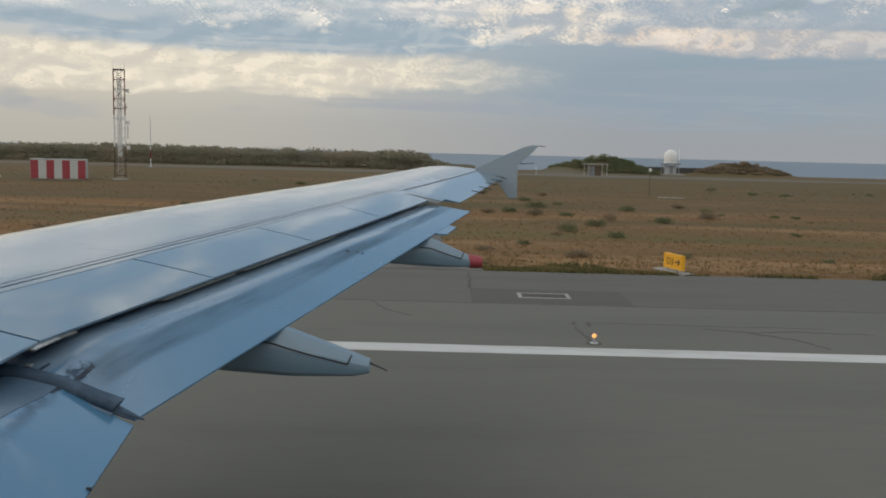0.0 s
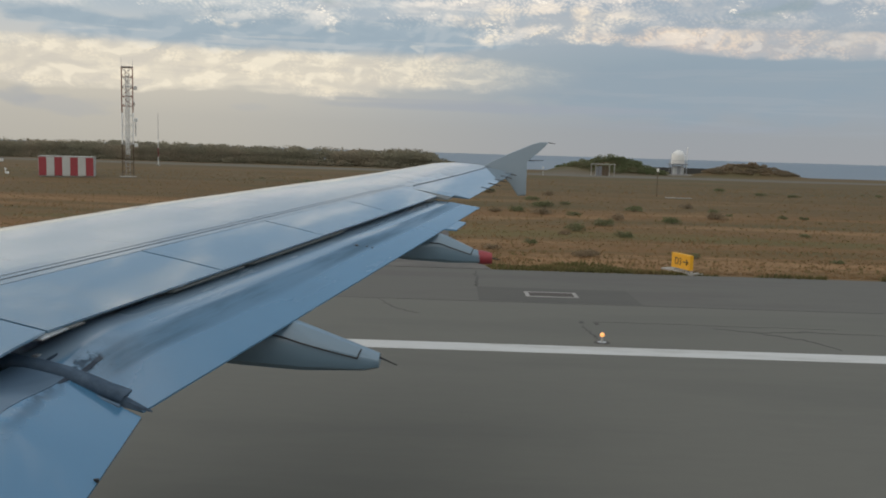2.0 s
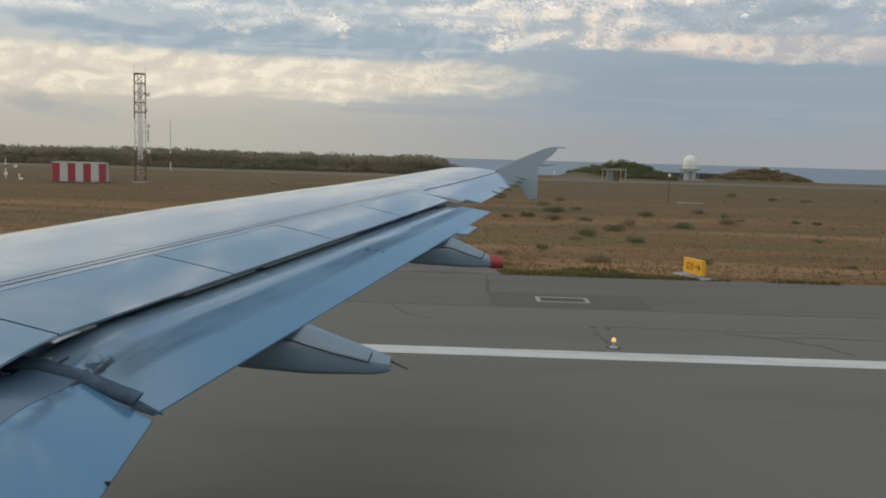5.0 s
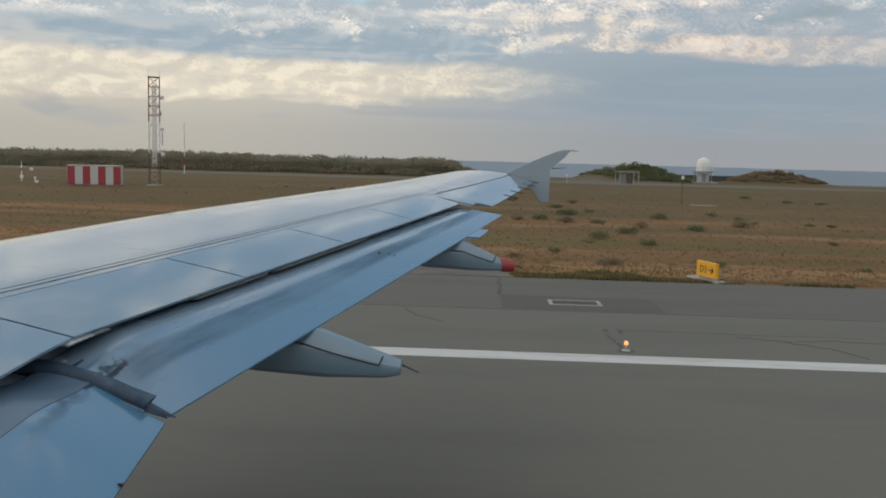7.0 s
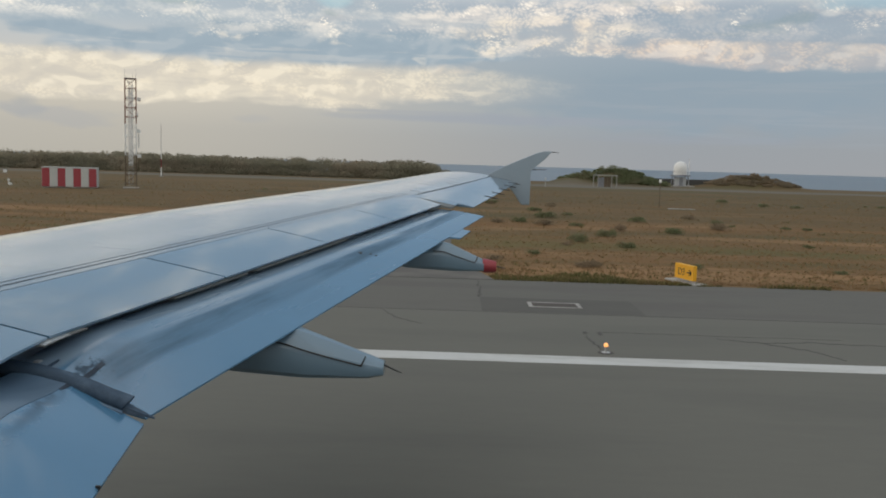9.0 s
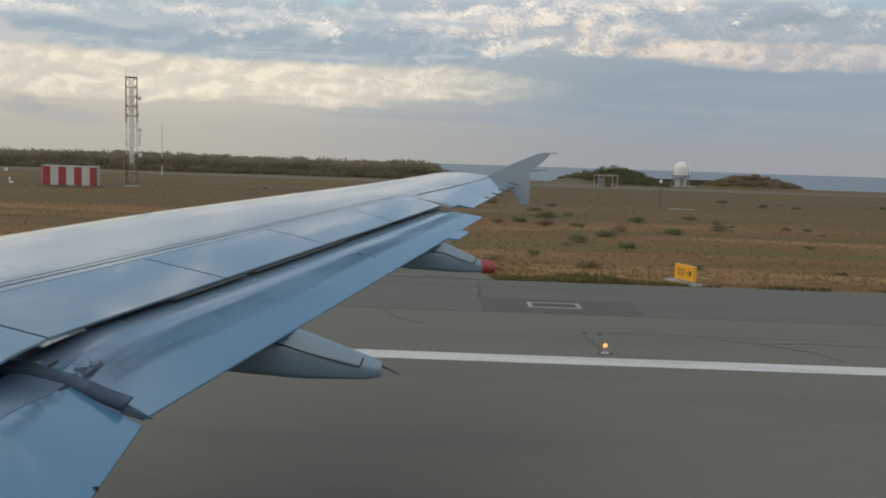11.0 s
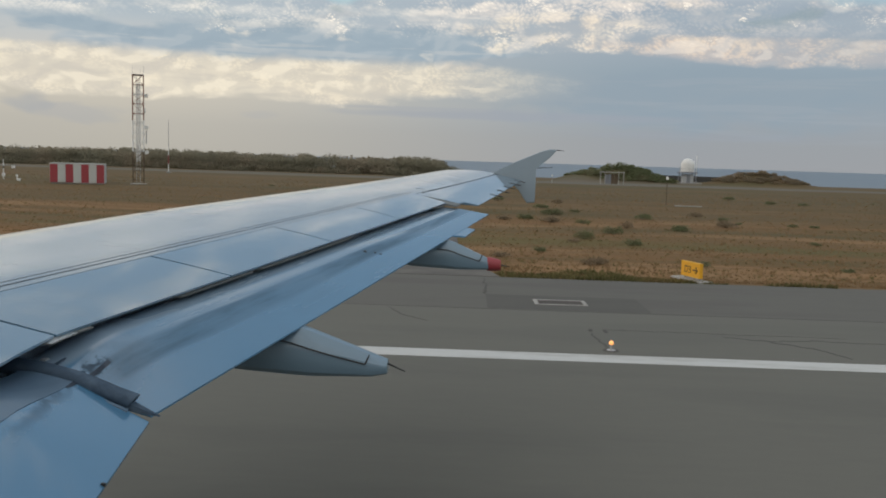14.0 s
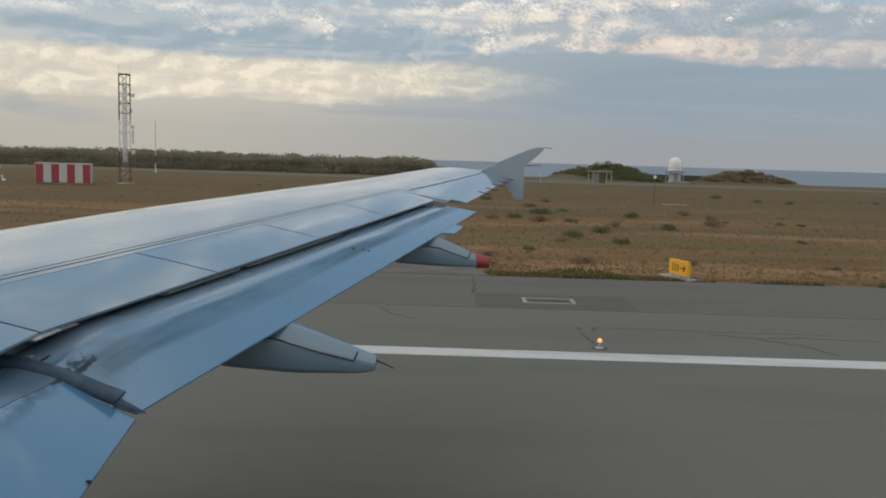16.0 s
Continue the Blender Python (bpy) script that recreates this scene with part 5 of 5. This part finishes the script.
# touchdown markings across the runway's far half, before and behind the aircraft
def marking(x0, x1, y0, y1):
    tagged(part("touchdown_marking", boxed(x0, x1, y0, y1, 0.0, 0.006), PAINT), "broad white painted touchdown bar", "marking", "touchdown bars", "structure")


for x0, x1 in ((61.5, 84), (-65, -42.5)):
    for y0 in (13.9, 10.9, 7.9):
        marking(x0, x1, y0, y0 + 1.8)
marking(-163, -118, 6.0, 15.8)
marking(-312, -290, 8.5, 10.5)


# small spalls in the asphalt
def spall(x, y, w, d):
    bm = bmesh.new()
    ring = [bm.verts.new((w * (0.7 + 0.5 * noise.noise((math.cos(a) * 2, math.sin(a) * 2, x))) * math.cos(a), d * (0.7 + 0.5 * noise.noise((math.cos(a) * 2, math.sin(a) * 2, y))) * math.sin(a), 0)) for a in [2 * math.pi * k / 11 for k in range(11)]]
    face = bm.faces.new(ring)
    up_ = bmesh.ops.extrude_face_region(bm, geom=[face])
    bmesh.ops.translate(bm, vec=(0, 0, 0.005), verts=[v for v in up_["geom"] if isinstance(v, bmesh.types.BMVert)])
    ob = part("asphalt_patch", bm, CRACK)
    ob.matrix_basis = pose(x, y, 0)
    tagged(ob, "small dark tar patch in the asphalt", "patch", kind="structure")


# thin sealed cracks that wander over the outer strip of the runway
def crack(points, width, seed):
    r = random.Random(seed)
    line_ = []
    for (x0, y0), (x1, y1) in zip(points, points[1:]):
        for k in range(8):
            line_.append((x0 + (x1 - x0) * k / 8 + r.uniform(-.06, .06), y0 + (y1 - y0) * k / 8 + r.uniform(-.06, .06)))
    line_.append(points[-1])
    bm = bmesh.new()
    rows = []
    for i, (x, y) in enumerate(line_):
        w = width * (0.35 + 0.65 * math.sin(math.pi * (i + 0.7) / (len(line_) + 0.6))) * r.uniform(0.7, 1.2)
        nx, ny = (line_[min(i + 1, len(line_) - 1)][k] - line_[max(i - 1, 0)][k] for k in (0, 1))
        d = math.hypot(nx, ny) or 1.0
        rows.append([bm.verts.new((x - ny / d * w, y + nx / d * w, 0.004)), bm.verts.new((x + ny / d * w, y - nx / d * w, 0.004))])
    for a, b in zip(rows, rows[1:]):
        bm.faces.new((a[0], a[1], b[1], b[0]))
    up_ = bmesh.ops.extrude_face_region(bm, geom=bm.faces[:])
    bmesh.ops.translate(bm, vec=(0, 0, -0.02), verts=[v for v in up_["geom"] if isinstance(v, bmesh.types.BMVert)])
    tagged(part("crack", bm, CRACK), "thin dark sealed crack in the asphalt", "crack", kind="structure")


crack([(-2.2, 25.6), (-1.7, 24.3), (-0.9, 23.5)], 0.03, 1)
crack([(7.0, 22.6), (8.1, 22.2), (9.0, 21.5), (9.5, 20.4)], 0.05, 2)
crack([(8.1, 22.2), (9.4, 22.5), (11.5, 22.3)], 0.04, 3)
crack([(-14.0, 24.4), (-9.0, 24.1), (-4.0, 24.2)], 0.02, 4)
spall(3.55, 22.9, 0.12, 0.2)
spall(3.95, 22.8, 0.09, 0.33)


# runway edge lights, each with a drain grate in a darker strip of newer asphalt beside it
def edge_light(x):
    t = thing("runway_edge_light", "small raised runway edge light with a lit warm lens", "runway light", (x, 20.45, 0.0), 0, "runway edge lights")
    part("collar", rod(bmesh.new(), (0, 0, -0.02), (0, 0, 0.010), 0.21, 0.19, 14), CRACK, t, "dark tar collar")
    part("base_plate", rod(bmesh.new(), (0, 0, 0.010), (0, 0, 0.022), 0.11, 0.10, 14), GALV, t)
    part("stem", rod(bmesh.new(), (0, 0, 0.022), (0, 0, 0.15), 0.024, sides=8), GALV, t)
    lens = [[(r * math.cos(2 * math.pi * k / 12), r * math.sin(2 * math.pi * k / 12), z) for k in range(12)] for z, r in ((0.15, 0.045), (0.18, 0.058), (0.22, 0.048), (0.245, 0.018))]
    shade(part("lens", loft(lens), LAMP, t, "warm glowing lens"), 40)
    strip = part("asphalt_strip", boxed(x - 2.86, x + 2.18, 25.95, 28.6, -0.2, 0.0), NEWER)
    tagged(strip, "darker newer asphalt laid round a drain", "patch", kind="structure")
    g = thing("drain_grate", "dark rusty drain grate in a pale concrete frame", "grate", (x - 0.48, 27.33, 0.0), 0, "drain grates")
    # solid slab whose dark colour stands in for shade below the bars
    part("pit", boxed(-0.72, 0.72, -0.38, 0.38, -0.1, 0.005), CRACK, g, "dark slab standing in for the shaded drain opening")
    for s_ in (-1, 1):
        part("end_block", boxed(s_ * 0.785 - 0.065, s_ * 0.785 + 0.065, -0.48, 0.48, -0.1, 0.012, bevel=0.004), CONCRETE, g, "pale concrete end block")
        part("side_rail", boxed(-0.72, 0.72, s_ * 0.43 - 0.05, s_ * 0.43 + 0.05, -0.1, 0.011, bevel=0.004), CONCRETE, g, "pale concrete side rail")
    for i in range(12):
        part("bar", boxed(-0.69 + 0.12 * i, -0.63 + 0.12 * i, -0.36, 0.36, 0.005, 0.014), GRATE, g)


for i in range(10):
    edge_light(93.7 - 45.0 * i)
crack([(0.85, 32.6), (0.88, 29.5), (0.80, 28.65)], 0.035, 5)
crack([(3.52, 22.5), (3.60, 21.4), (3.68, 20.7)], 0.025, 6)
crack([(3.9, 23.06), (6.3, 23.0), (10.5, 22.95)], 0.018, 7)


# windsock on its pole
def windsock(x, y):
    t = thing("windsock", "limp orange windsock on a thin pole", "windsock", (x, y, ground_z(x, y)))
    part("pole", rod(bmesh.new(), (0, 0, -0.3), (0, 0, 7.0), 0.07, 0.04, 8), WHITE, t)
    ring = [[(0.2 + 1.1 * k + 0.28 * (1 - 0.45 * k) * math.cos(a) * 0.7, 0.28 * (1 - 0.45 * k) * math.sin(a), 6.85 - 2.0 * k ** 0.9 + 0.28 * (1 - 0.45 * k) * math.cos(a) * 0.7) for a in [2 * math.pi * i / 12 for i in range(12)]] for k in (0, 0.2, 0.45, 0.7, 1.0)]
    shade(part("sock", loft(ring), ORANGE, t, "faded orange fabric sock"), 50)


windsock(-235, 175)


def container(x, y, turn, mat, words):
    t = thing("shipping_container", words, "container", (x, y, ground_z(x, y)), turn, "containers by the shore")
    part("body", boxed(-3.0, 3.0, -1.2, 1.2, 0.02, 2.55, bevel=.03), mat, t)
    for i in range(14):
        part("rib", boxed(-2.85 + 0.42 * i, -2.65 + 0.42 * i, -1.25, -1.203, 0.15, 2.4), mat, t)
    for s in (-0.6, 0.6):
        part("door", boxed(3.003, 3.05, s - 0.55, s + 0.55, 0.12, 2.45, bevel=.01), mat, t)


for x, y, turn, mat, words in ((-330, 170, 5, WHITE, "white shipping container on bare ground"), (-337, 172, 8, RUST, "rust-red shipping container on bare ground"),
                               (-352, 168, -3, WHITE, "white shipping container on bare ground"), (-371, 175, 12, RUST, "rust-red shipping container on bare ground"), (-384, 171, 0, WHITE, "white shipping container on bare ground")):
    container(x, y, turn, mat, words)
for x, y in ((-190, 118), (-192.5, 119), (-196, 118.5)):
    marker_box(x, y, 1.0, 0.9)
# wide concrete turning area that leaves the runway further on
pad = part("pavement", boxed(-345, -312, EDGE + 0.004, 78, -0.4, 0.35), CONCRETE)
tagged(pad, "wide pale concrete turning area beside the runway", "pavement", kind="structure")
